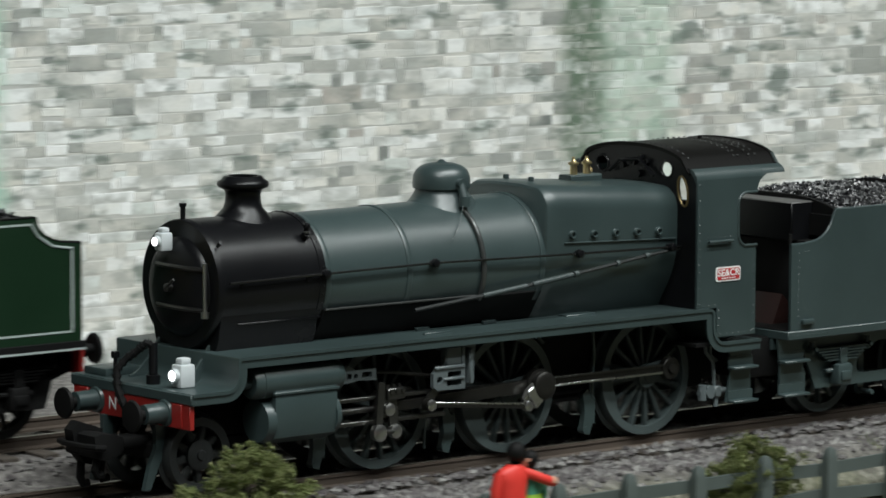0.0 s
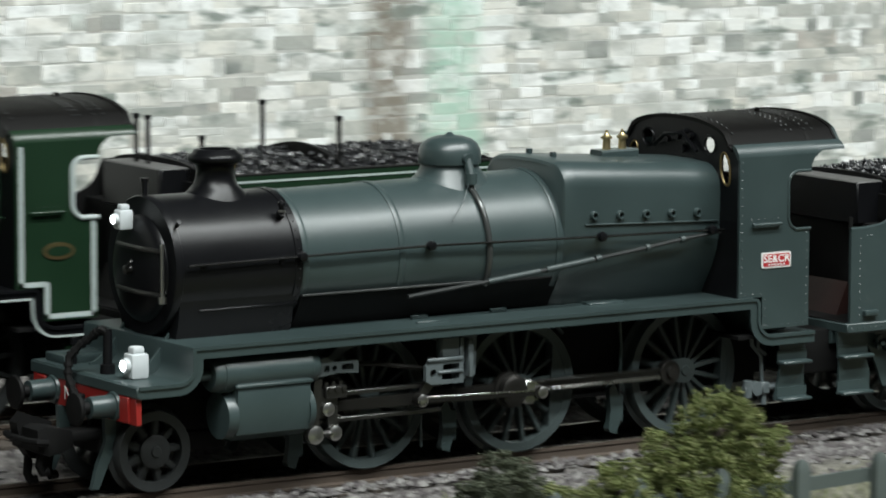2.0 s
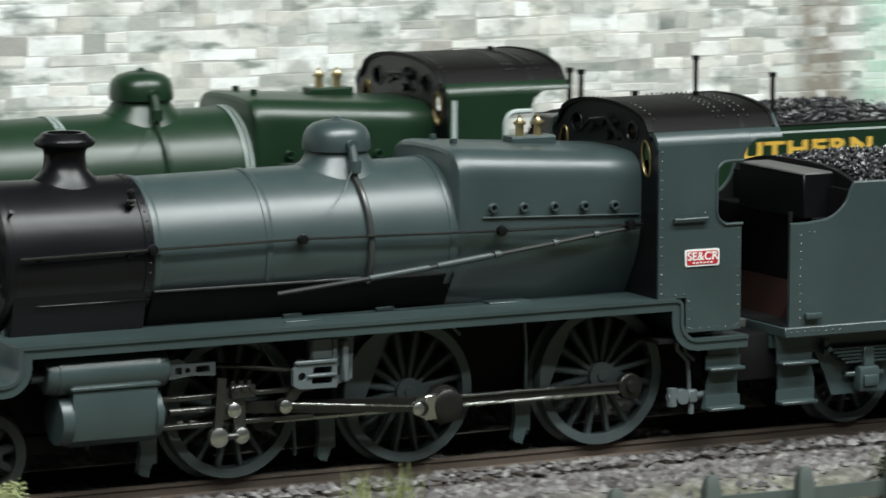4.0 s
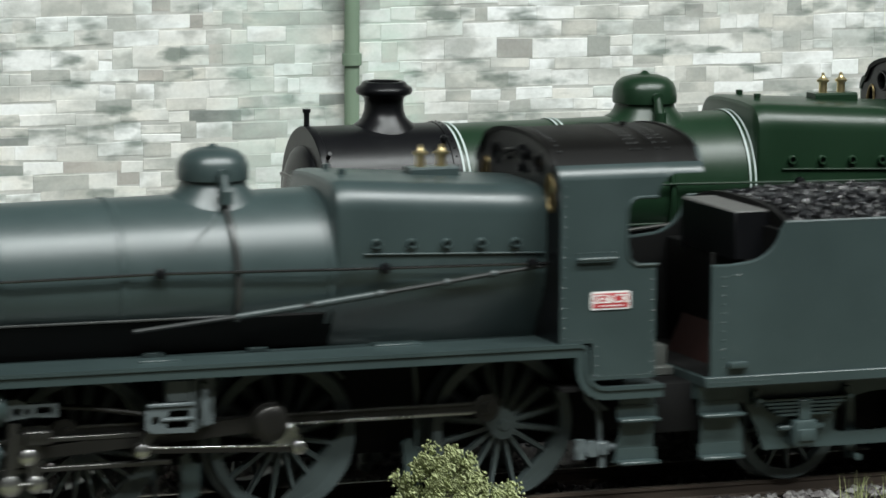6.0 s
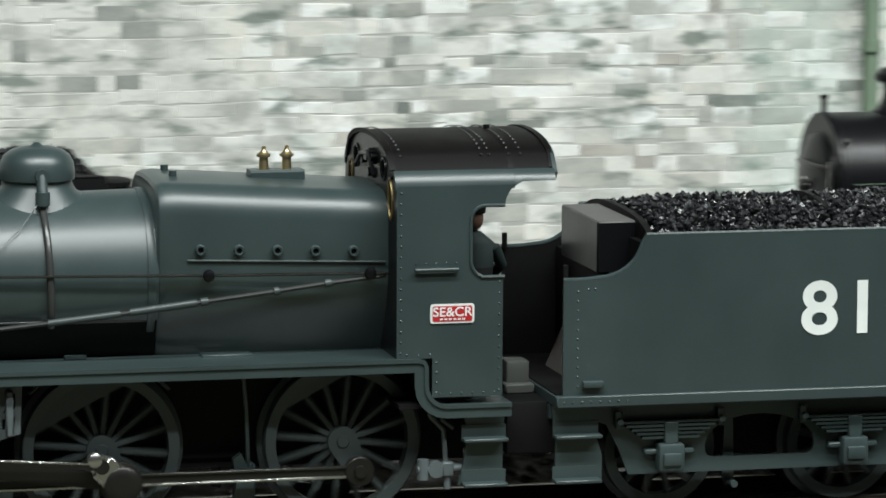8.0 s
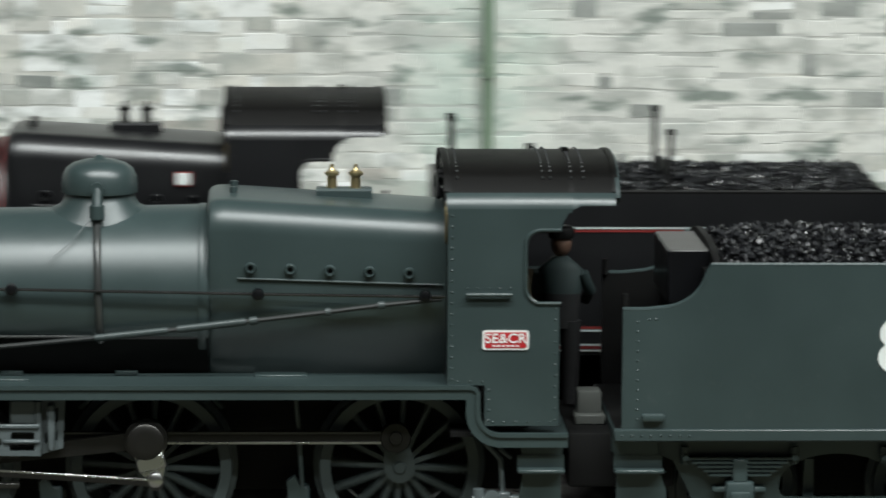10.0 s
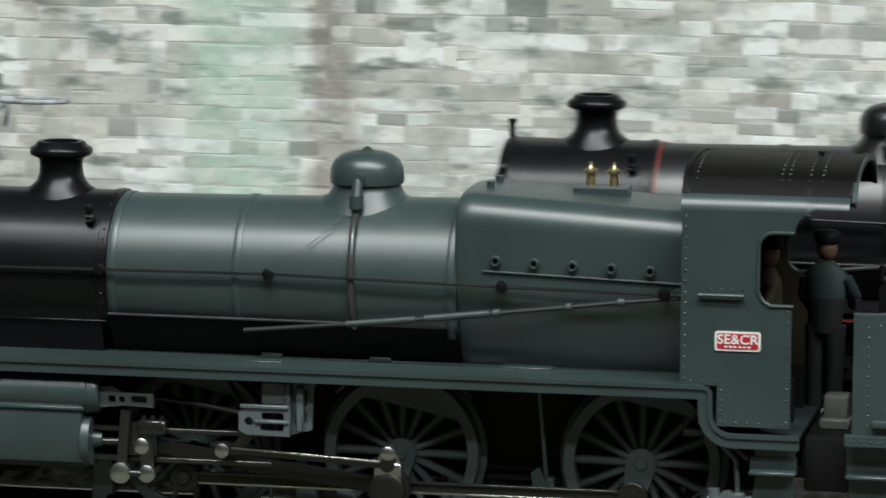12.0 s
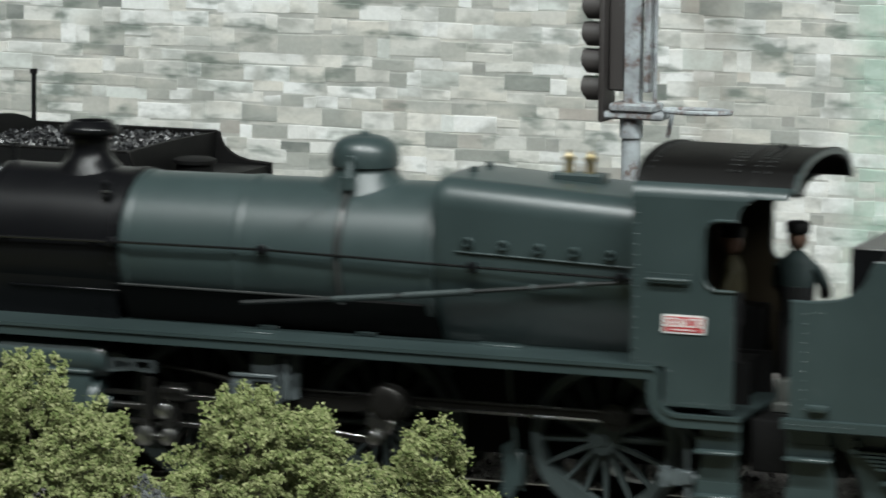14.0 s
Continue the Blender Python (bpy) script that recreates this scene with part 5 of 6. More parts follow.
    rod(bm, (-22.9, -0.9, 0), (-22.9, 0.5, 0), 1.1, 16)
    rod(bm, (0, -0.4, 0), (0, 0.4, 0), 1.0, 16)
    gear["eccentric"] = part("eccentric_rod", bm, L["rod"], root, "dark steel eccentric rod")
    bm = bmesh.new()
    box(bm, -21.8, -1.0, -0.36, -0.1, 0.2, 0.5, 0.05, 1)
    part("rod_flange", bm, STEEL if L["lit"] else DULL_STEEL, gear["eccentric"], "bright rod edge")
    bm = bmesh.new()
    lathe(bm, [(-1.3, 0.6), (-1.1, 1.0), (-0.3, 1.0)], (-22.9, 0, 0), "y", 18)
    part("pin", bm, STEEL if L["lit"] else DULL_STEEL, gear["eccentric"], "bright pin head")
    bm = bmesh.new()
    plate(bm, [(-56.6, 10.4), (-55.2, 10.2), (-52.6, 13.0), (-52.2, 17.5), (-53.4, 17.8), (-54.2, 13.5)], [], -14.3, -13.7)
    part("expansion_link", bm, DULL_STEEL, root)
    set_gear(gear, 60.0)
    return root, gear


def rod_poses(deg):
    """Poses of the moving rods, in the engine's own space, for a crank angle."""
    a = radians(deg)
    px, pz = AXLES[1] + CRANK_R * math.cos(a), WHEEL_R + CRANK_R * math.sin(a)
    lift = math.asin((pz - 11.2) / 35.0)
    cx = px - 35.0 * math.cos(lift)
    b = radians(deg - 100)
    ex, ez = AXLES[1] + 0.8 * math.cos(b), 9.75 + 0.8 * math.sin(b)
    turn = math.atan2(ez - pz, ex - px)
    tilt = math.asin((ez - 11.2) / 22.9)
    def at(x, y, z, ry=0.0):
        return pose(x * MM, y * MM, z * MM, 0, ry, 0)
    return {"coupling": at(px, -11.5, pz), "connecting": at(px, -13.0, pz, -math.degrees(lift)),
            "crosshead": at(cx, -13.0, 11.2), "return": at(px, -14.3, pz, -math.degrees(turn)), "eccentric": at(ex, -15.2, ez, -math.degrees(tilt))}


def wheel_pose(x, y, z, deg):
    m = pose(x * MM, y * MM, z * MM, 0, -deg, 0)
    return m @ pose(0, 0, 0, 0, 0, 180) if y > 0 else m


def set_gear(gear, deg):
    """Stand the gear still at one crank angle."""
    for w, x, y in gear["drivers"]:
        w.matrix_basis = wheel_pose(x, y, WHEEL_R, deg)
    for k, m in rod_poses(deg).items():
        gear[k].matrix_basis = m


# ---- the tenders ----
def tender_outline():
    """Side of the tender body: low at both ends, with curved shoulders, as (x, z)."""
    out = [(29.0, 17.3), (110.0, 17.3), (110.0, 34.2), (107.6, 34.4)]
    out += [(100.6 + 7.0 * (1 - math.sin(radians(a))), 34.4 + 4.6 * (1 - math.cos(radians(a)))) for a in range(15, 91, 15)]
    out += [(100.0, 39.1), (40.6, 39.1)]
    out += [(40.4 - 6.4 * (1 - math.cos(radians(a))) - 0.2, 39.0 - 5.6 * math.sin(radians(a))) for a in range(10, 91, 10)]
    out += [(32.0, 33.2), (29.0, 33.2)]
    return out


def tender_frame():
    outer = [(28.0, 15.6), (110.5, 15.6), (110.5, 11.6), (106.4, 10.2), (104.8, 5.4), (39.4, 5.4), (38.0, 9.0), (36.2, 12.4), (33.4, 13.6), (28.0, 13.6)]
    holes = []
    for c in (58.3, 84.9):
        top = [(c + 7.9 * math.cos(radians(a)), 9.2 + 4.1 * math.sin(radians(a))) for a in range(0, 181, 15)]
        holes.append(top + arc(c - 6.7, 8.6, 1.2, 180, 270, 4) + arc(c + 6.7, 8.6, 1.2, 270, 360, 4))
    return outer, holes


def build_tender(name, L, text, words=()):
    root = empty(name)
    tagged(root, text, "locomotive tender", group="model tenders")
    body = L["body"]
    for s in (-1, 1):
        bm = bmesh.new()
        plate(bm, tender_outline(), [], s * 17.4 - 0.3, s * 17.4 + 0.3)
        side = line_inside(part("tender_side", bm, body, root), s, FRAME)
        y = s * 17.7
        bm = bmesh.new()
        tube(bm, [(x, s * 17.4, z) for x, z in tender_outline()[2:]], 0.34, 8)
        part("side_beading", bm, L["edge"], side)
        bm = bmesh.new()
        rivet_row(bm, (31.0, y, 18.6), (31.0, y, 31.6), 11, 0.18, (0, s, 0))
        rivet_row(bm, (32.5, y, 31.9), (33.4, y, 31.9), 2, 0.18, (0, s, 0))
        tagged(part("rivets", bm, body, side), kind="stuff")
        bm = bmesh.new()
        box(bm, 31.6, 34.6, min(y, y + s * 0.9), max(y, y + s * 0.9), 18.4, 19.4, 0.25)
        part("side_lug", bm, body, side)
        if L["line"]:
            bm = bmesh.new()
            yy = s * 17.73
            dz, lo = (4.4, 2.0) if L["line"] is RED_LINE else (0.0, 0.0)
            base = 19.7 if L["line"] is RED_LINE else 19.0
            for a in ((31.2, base, 108.0, base), (41.0, 38.0 - dz, 99.5, 38.0 - dz), (31.2, base, 31.2, 32.2 - lo), (108.0, base, 108.0, 33.4 - lo)):
                box(bm, min(a[0], a[2]) - 0.2, max(a[0], a[2]) + 0.2, yy - 0.05, yy + 0.05, min(a[1], a[3]) - 0.17, max(a[1], a[3]) + 0.17)
            tube(bm, [(31.2, yy, 32.2 - lo), (34.4, yy, 32.3 - lo), (37.4, yy, 33.4 - (lo + dz) / 2), (39.6, yy, 35.6 - dz * 0.8), (41.0, yy, 38.0 - dz)], 0.22, 6)
            tube(bm, [(108.0, yy, 33.4 - lo), (104.0, yy, 34.0 - lo), (101.0, yy, 35.8 - dz * 0.8), (99.5, yy, 38.0 - dz)], 0.22, 6)
            part("lining", bm, L["line"], side, "thin painted lining")
            bm = bmesh.new()
            foot = 16.75 if L["line"] is RED_LINE else 15.75
            box(bm, 28.2, 110.4, s * 18.3 - 0.06, s * 18.3 + 0.06, foot, foot + 0.35)
            part("frame_lining", bm, L["line"], side, "thin painted lining")
            if L["line"] is RED_LINE:
                bm = bmesh.new()
                for x0, x1, z in ((31.2, 108.0, base - 0.42), (41.0, 99.5, 38.0 - dz + 0.42)):
                    box(bm, x0, x1, yy - 0.05, yy + 0.05, z - 0.13, z + 0.13)
                for z in (16.5, 17.32):
                    box(bm, 28.2, 110.4, s * 18.3 - 0.06, s * 18.3 + 0.06, z - 0.12, z + 0.12)
                part("edge_lining", bm, WHITE_LINE, side, "thin pale lining beside the red")
        if s < 0:
            for w, size, x, z, mat, sp, st, wt in words:
                lettering("tender_lettering", w, size, mat, side, (x, -17.76, z), spacing=sp, stretch=st, weight=wt, label="painted lettering")
        outer, holes = tender_frame()
        bm = bmesh.new()
        plate(bm, outer, holes, s * 13.6 - 0.3, s * 13.6 + 0.3)
        part("tender_frame", bm, L["under"], root)
        for c in (45.0, 71.6, 98.2):
            bm = bmesh.new()
            for k in range(5):
                w = 7.1 - k * 0.75
                z = 12.9 - k * 0.55
                box(bm, c - w, c + w, min(s * 14.0, s * 15.6), max(s * 14.0, s * 15.6), z - 0.16, z + 0.16)
            box(bm, c - 1.0, c + 1.0, min(s * 13.8, s * 16.0), max(s * 13.8, s * 16.0), 9.8, 12.9, 0.15, 1)
            for dx in (-7.3, 7.3):
                rod(bm, (c + dx, s * 14.8, 12.1), (c + dx, s * 14.8, 14.4), 0.55, 10)
                rod(bm, (c + dx, s * 13.8, 13.1), (c + dx, s * 16.0, 13.1), 0.45, 8)
            part("leaf_spring", bm, L["under"], root)
            bm = bmesh.new()
            box(bm, c - 1.9, c + 1.9, min(s * 13.8, s * 16.4), max(s * 13.8, s * 16.4), 5.9, 9.9, 0.5)
            box(bm, c - 1.3, c + 1.3, min(s * 16.2, s * 16.8), max(s * 16.2, s * 16.8), 6.8, 8.6, 0.25)
            box(bm, c - 3.6, c + 3.6, min(s * 13.8, s * 15.0), max(s * 13.8, s * 15.0), 8.2, 9.0, 0.2, 1)
            part("axlebox", bm, L["under"], root)
        bm = bmesh.new()
        plate(bm, [(28.0, 15.6), (34.0, 15.6), (34.2, 11.6), (35.2, 8.6), (35.2, 5.2), (28.6, 5.2), (28.6, 11.4)], [], s * 15.2 - 0.25, s * 15.2 + 0.25)
        for z in (11.2, 5.0):
            box(bm, 28.2, 34.8, min(s * 15, s * 17.4), max(s * 15, s * 17.4), z, z + 0.55, 0.15, 1)
            box(bm, 28.2, 34.6, s * 15.4 - 0.15, s * 15.4 + 0.15, z, z + 2.2)
        part("tender_steps", bm, L["under"], root)
        for c in (54.8, 81.4):
            bm = bmesh.new()
            plate(bm, [(c - 0.6, 12.0), (c + 0.6, 12.0), (c + 0.8, 4.0), (c - 0.2, 2.6), (c - 0.9, 4.4)], [], s * 10.2 - 0.6, s * 10.2 + 0.6)
            rod(bm, (c, s * 9.4, 3.4), (c, s * 13.8, 3.4), 0.5)
            part("brake_hanger", bm, L["under"], root)
        for x in (45.0, 71.6, 98.2):
            add_wheel(root, "tender_wheel", 8.0, (x, s * 8.6, 8.0), 12, 0, 0, L["wheel"], s > 0)
    bm = bmesh.new()
    box(bm, 28.0, 110.6, -18.2, 18.2, 15.7, 17.3, 0.15, 1)
    part("footplate", bm, L["under"], root)
    bm = bmesh.new()
    rivet_row(bm, (29.0, -18.25, 16.5), (38.0, -18.25, 16.5), 8, 0.17, (0, -1, 0))
    tagged(part("rivets", bm, L["under"], root), kind="stuff")
    bm = bmesh.new()
    box(bm, 40.0, 109.4, -17.1, 17.1, 17.3, 34.0)
    box(bm, 40.0, 41.0, -17.1, 17.1, 17.3, 38.0)
    part("tank", bm, L["inner"], root)
    bm = bmesh.new()
    pts = [(-17.1, 33.0), (17.1, 33.0), (17.1, 38.6)] + [(17.1 - 34.2 * k / 12, 38.6 + 3.6 * math.sin(math.pi * k / 12)) for k in range(1, 12)] + [(-17.1, 38.6)]
    plate_x(bm, pts, [], 69.0, 69.8)
    part("coal_partition", bm, L["inner"], root)
    bm = bmesh.new()
    pts2 = [(-17.1, 33.0), (17.1, 33.0), (17.1, 39.0)] + [(17.1 - 34.2 * k / 12, 39.0 + 0.25 * math.sin(math.pi * k / 12)) for k in range(1, 12)] + [(-17.1, 39.0)]
    plate_x(bm, pts2, [], 99.2, 100.0)
    part("rear_bulkhead", bm, L["inner"], root)
    bm = bmesh.new()
    box(bm, 35.4, 41.0, -11.2, 8.0, 33.0, 40.3, 0.25, 1)
    locker = part("front_locker", bm, [BLACK, LOCKER_LIT_TOP], root, "black locker with a dusty flat top")
    # upward faces take a paler grey: the overhead light is put into the colour
    for p in locker.data.polygons:
        p.material_index = 1 if p.normal.z > 0.7 else 0
    bm = bmesh.new()
    lathe(bm, [(34.0, 3.0), (35.8, 3.0), (35.9, 3.45), (36.5, 3.5), (36.8, 2.8), (36.9, 0.6)], (104.0, 0, 0), "z", 24)
    part("water_filler", bm, L["inner"], root)
    bm = bmesh.new()
    box(bm, 37.0, 40.9, -17.0, 17.0, 17.4, 33.2, 0.3)
    box(bm, 28.2, 37.0, -17.0, 17.0, 17.3, 17.5)
    part("shovel_plate", bm, FRAME, root, "black shovelling plate and floor")
    bm = bmesh.new()
    loft(bm, [[(33.0, y, 17.5), (36.9, y, 17.5), (36.9, y, 21.5), (35.4, y, 23.0)] for y in (-9.0, 7.0)])
    # the firebox's red glow on the tool box is put into its colour
    part("tool_box", bm, FIRELIT_BROWN if L["lit"] else FRAME, root)
    bm = bmesh.new()
    pts3 = [(-16.4, 34.0), (16.4, 34.0), (16.4, 39.2)] + [(16.4 - 32.8 * k / 16, 39.2 + 1.9 * max(0, 1 - abs(k / 8 - 1) ** 3.2)) for k in range(1, 16)] + [(-16.4, 39.2)]
    plate_x(bm, pts3, [], 41.0, 41.9)
    part("coal_shield", bm, L["inner"], root)
    for x, y, h in ((38.5, -2, 48.4), (38.5, 2, 48.4), (50.0, 0, 44.2), (69.4, 12.5, 48.5), (69.4, -12.5, 47.6)):
        if not L["lit"]:
            bm = bmesh.new()
            rod(bm, (x, y, 38.0), (x, y, h), 0.42, 8)
            rod(bm, (x, y, h - 0.8), (x, y, h), 0.65, 8)
            part("fire_iron_stand", bm, L["inner"], root)
    for x, y in ((29.4, -16.9), (29.4, 16.9)):
        bm = bmesh.new()
        rod(bm, (x, y, 33.0), (x, y, 35.2), 0.4, 8)
        part("handrail_stub", bm, L["inner"], root)
    bm = bmesh.new()
    box(bm, 22.3, 36.4, -13, 13, 8.6, 16.0, 0.4)
    part("fall_plate", bm, FRAME, root, "black gangway between engine and tender")
    if L["lit"]:
        bm = bmesh.new()
        box(bm, 24.0, 27.3, -6.0, -2.0, 16.0, 20.4, 0.35)
        box(bm, 23.6, 27.7, -7.4, -3.0, 16.0, 17.4, 0.2, 1)
        part("drawbar_cover", bm, PALE_GREY, root, "pale grey drawbar cover")
    bm = bmesh.new()
    box(bm, 110.4, 111.4, -16.4, 16.4, 11.2, 17.0, 0.1, 1)
    part("buffer_beam", bm, L["beam"], root, "red buffer beam")
    bm = bmesh.new()
    box(bm, 38, 106, -5, 5, 6, 15.6, 0.5)
    for x in (45.0, 71.6, 98.2):
        rod(bm, (x, -13.4, 8.0), (x, 13.4, 8.0), 1.1, 12)
    part("inner_frame", bm, FRAME, root)
    for y in (-9.7, 9.7):
        bm = bmesh.new()
        lathe(bm, [(111.4, 2.3), (112.0, 1.75), (115.8, 1.5), (116.0, 0.9), (117.6, 0.9), (117.7, 2.5), (118.2, 2.8), (118.4, 1.2)], (0, y, 14.4), "x", 24)
        part("buffer", bm, FRAME, root)
    return root


def build_coal(name, x0, x1, seed, count, text, crest):
    rng = random.Random(seed)
    v, f = [], []
    for _ in range(count):
        x, y = rng.uniform(x0, x1), rng.uniform(-16.2, 16.2)
        edge = max(0.0, 1 - (abs(y) / 16.6) ** 3)
        z = 34.6 + rng.random() ** 0.5 * (4.2 + crest * edge * (0.85 + 0.3 * noise.noise((x * 0.08, y * 0.1, seed))))
        lump(v, f, (x, y, z), rng.uniform(0.22, 0.56), rng, 0.95)
    return loose(name, v, f, COAL, text, "coal")


# ---- figures, fence, shrubs, signal ----
def blob(bm, c, r, n=14, m=9):
    rings = []
    for i in range(1, m):
        a = math.pi * i / m
        rings.append([(c[0] + r[0] * math.sin(a) * math.cos(2 * math.pi * k / n), c[1] + r[1] * math.sin(a) * math.sin(2 * math.pi * k / n), c[2] - r[2] * math.cos(a)) for k in range(n)])
    loft(bm, rings)


def paint_by_height(ob, rule):
    for p in ob.data.polygons:
        p.material_index = rule(p.center / MM)


def ovals(bm, rows, n=16):
    """A body skinned over level ovals: (x, y, z, half width, half depth)."""
    loft(bm, [[(x + w * math.cos(2 * math.pi * k / n), y + d * math.sin(2 * math.pi * k / n), z) for k in range(n)] for x, y, z, w, d in rows])


def build_couple(at):
    """Two standing model passengers, arms about each other, seen from behind: one plain mesh each."""
    bm = bmesh.new()
    for q in (-1, 1):
        ovals(bm, [(q * 1.45, 0.2, 0.4, 0.95, 1.1), (q * 1.4, 0.1, 3.0, 1.05, 1.1), (q * 1.3, 0, 6.0, 1.3, 1.3), (q * 1.2, -0.1, 9.4, 1.6, 1.6)], 12)
        blob(bm, (q * 1.5, 0.7, 0.5), (0.9, 1.7, 0.6), 10, 6)
    ovals(bm, [(0, -0.1, 8.6, 2.2, 1.4), (0, -0.3, 9.6, 2.75, 1.95), (0, -0.2, 11.0, 2.6, 1.8), (0, 0, 12.2, 2.3, 1.5)])
    ovals(bm, [(0, 0, 11.2, 2.75, 1.85), (0, 0, 12.6, 2.6, 1.7), (0, 0, 14.6, 3.0, 1.75), (0, 0, 16.0, 3.25, 1.6), (0.1, 0, 16.8, 2.5, 1.3), (0.3, 0, 17.5, 1.0, 0.95)])
    blob(bm, (1.1, 0.25, 19.0), (1.45, 1.5, 1.8))
    blob(bm, (0.5, -0.35, 19.5), (1.6, 1.55, 1.75))
    tube(bm, [(-2.7, 0, 16.0), (-3.5, 0.1, 13.4), (-3.0, 0.5, 10.8)], 0.95, 10)
    tube(bm, [(2.3, -0.4, 16.0), (4.6, -1.5, 15.0), (6.6, -1.7, 14.2), (8.2, -1.0, 13.9)], 0.85, 10)
    a = part("model_figure", bm, [COTTON_WHITE, COTTON_RED, SKIN, FRAME], at=at, sharp=80)
    def rule(c):
        if c.x > 7.6:
            return 2
        if c.z < 0.9:
            return 3
        if c.z > 17.2:
            return 2 if c.x > 1.9 and c.z < 20.0 else 3
        return 1 if c.z > 11.6 or abs(c.x) > 2.9 else 0
    paint_by_height(a, rule)
    tagged(a, "painted figure in red jacket and white trousers beside the fence", "model figure", group="figures at the fence")
    bm = bmesh.new()
    for q in (-1, 1):
        ovals(bm, [(q * 1.15, 0.2, 0.4, 0.85, 1.0), (q * 1.1, 0.1, 3.0, 1.0, 1.05), (q * 1.05, 0, 6.0, 1.25, 1.25), (q * 1.0, -0.1, 8.6, 1.45, 1.5)], 12)
        blob(bm, (q * 1.2, 0.6, 0.5), (0.8, 1.5, 0.6), 10, 6)
    ovals(bm, [(0, -0.1, 7.6, 2.2, 1.5), (0, -0.3, 9.0, 2.45, 1.9), (0, -0.2, 10.6, 2.1, 1.6), (0, 0, 12.0, 1.8, 1.3), (0, 0, 14.0, 2.3, 1.4), (0, 0, 15.2, 2.2, 1.3), (-0.2, 0, 16.0, 0.8, 0.8)])
    blob(bm, (-0.9, 0.2, 17.5), (1.3, 1.4, 1.65))
    blob(bm, (-0.6, -0.3, 17.9), (1.4, 1.35, 1.5))
    tube(bm, [(2.0, 0, 14.6), (2.8, 0.2, 12.0), (2.5, 0.6, 9.8)], 0.75, 10)
    b = part("model_figure", bm, [COTTON_YELLOW, COTTON_TEAL, SKIN, FRAME, COTTON_LIME], at=(at[0] + 4.8, at[1] + 0.6, at[2]), sharp=80)
    def rule2(c):
        if c.z < 0.9:
            return 3
        if c.z > 15.9:
            return 2 if c.x < -1.6 and c.z < 18.0 else 3
        if c.z > 11.6 or c.x > 2.3:
            return 1
        return 4 if c.z > 8.0 else 0
    paint_by_height(b, rule2)
    tagged(b, "painted figure in teal top and yellow trousers beside the fence", "model figure", group="figures at the fence")


def build_crew(name, mat, text, lean):
    """A footplate man as one plain shape, about his own feet."""
    bm = bmesh.new()
    for dx in (-1.3, 1.3):
        rod(bm, (0, dx, 0), (0, dx, 10.5), 1.0, 10, 1.4)
    loft(bm, [[(w * math.cos(2 * math.pi * k / 12), d * math.sin(2 * math.pi * k / 12), z) for k in range(12)] for w, d, z in ((1.6, 2.2, 9.6), (1.8, 2.6, 14.0), (1.6, 2.9, 17.0), (0.8, 1.0, 18.6))])
    blob(bm, (0, 0, 20.3), (1.4, 1.35, 1.75))
    lathe(bm, [(21.0, 1.6), (22.1, 1.75), (22.5, 1.2)], (0, 0, 0), "z", 14)
    tube(bm, [(0, -2.7, 16.6), (lean * 0.9, -3.6, 14.2), (lean * 2.8, -2.6, 12.9)], 0.8, 8)
    tube(bm, [(0, 2.7, 16.6), (lean * 0.6, 3.3, 14.0), (lean * 2.0, 2.6, 12.4)], 0.8, 8)
    for v in bm.verts:
        v.co *= 1.09
    ob = part(name, bm, [mat, CREW_SKIN, FRAME, CREW_DARK], sharp=80)
    # black below 15.6: trousers, and cab shade painted onto the lower jacket
    paint_by_height(ob, lambda c: 2 if c.z > 22.9 else (1 if c.z > 20.4 else (3 if c.z < 15.6 else 0)))
    return tagged(ob, text, "model figure")


def build_fence():
    root = empty("fence", (0, -42.0, -13.0))
    tagged(root, "low grey-green post and rail fence along the track", "fence")
    bm = bmesh.new()
    rings = [[(-1.3, -0.9, z), (1.3, -0.9, z), (1.3, 0.9, z), (-1.3, 0.9, z)] for z in (-1.0, 11.2)] + [[(-1.0, -0.6, 12.9), (1.0, -0.6, 12.9), (1.0, 0.6, 12.9), (-1.0, 0.6, 12.9)], [(-0.4, -0.25, 13.5), (0.4, -0.25, 13.5), (0.4, 0.25, 13.5), (-0.4, 0.25, 13.5)]]
    loft(bm, rings)
    first = None
    rng = random.Random(2)
    for i in range(17):
        x = 350.6 + i * 16.15
        o = part("post", bm, FENCE_PAINT, root, at=(x, 0, -0.4)) if first is None else again(first, (x, 0, rng.uniform(-0.6, 0.2)), root)
        first = first or o
    for z in (9.2, 4.2):
        bm = bmesh.new()
        pts = [(350 + k * 16.15, rng.uniform(-0.15, 0.15), z + rng.uniform(-0.3, 0.3)) for k in range(17)]
        loft(bm, [[(x, 0.9 + y, h - 1.1), (x, 1.6 + y, h - 1.1), (x, 1.6 + y, h + 1.1), (x, 0.9 + y, h + 1.1)] for x, y, h in pts])
        part("fence_rail", bm, FENCE_PAINT, root)


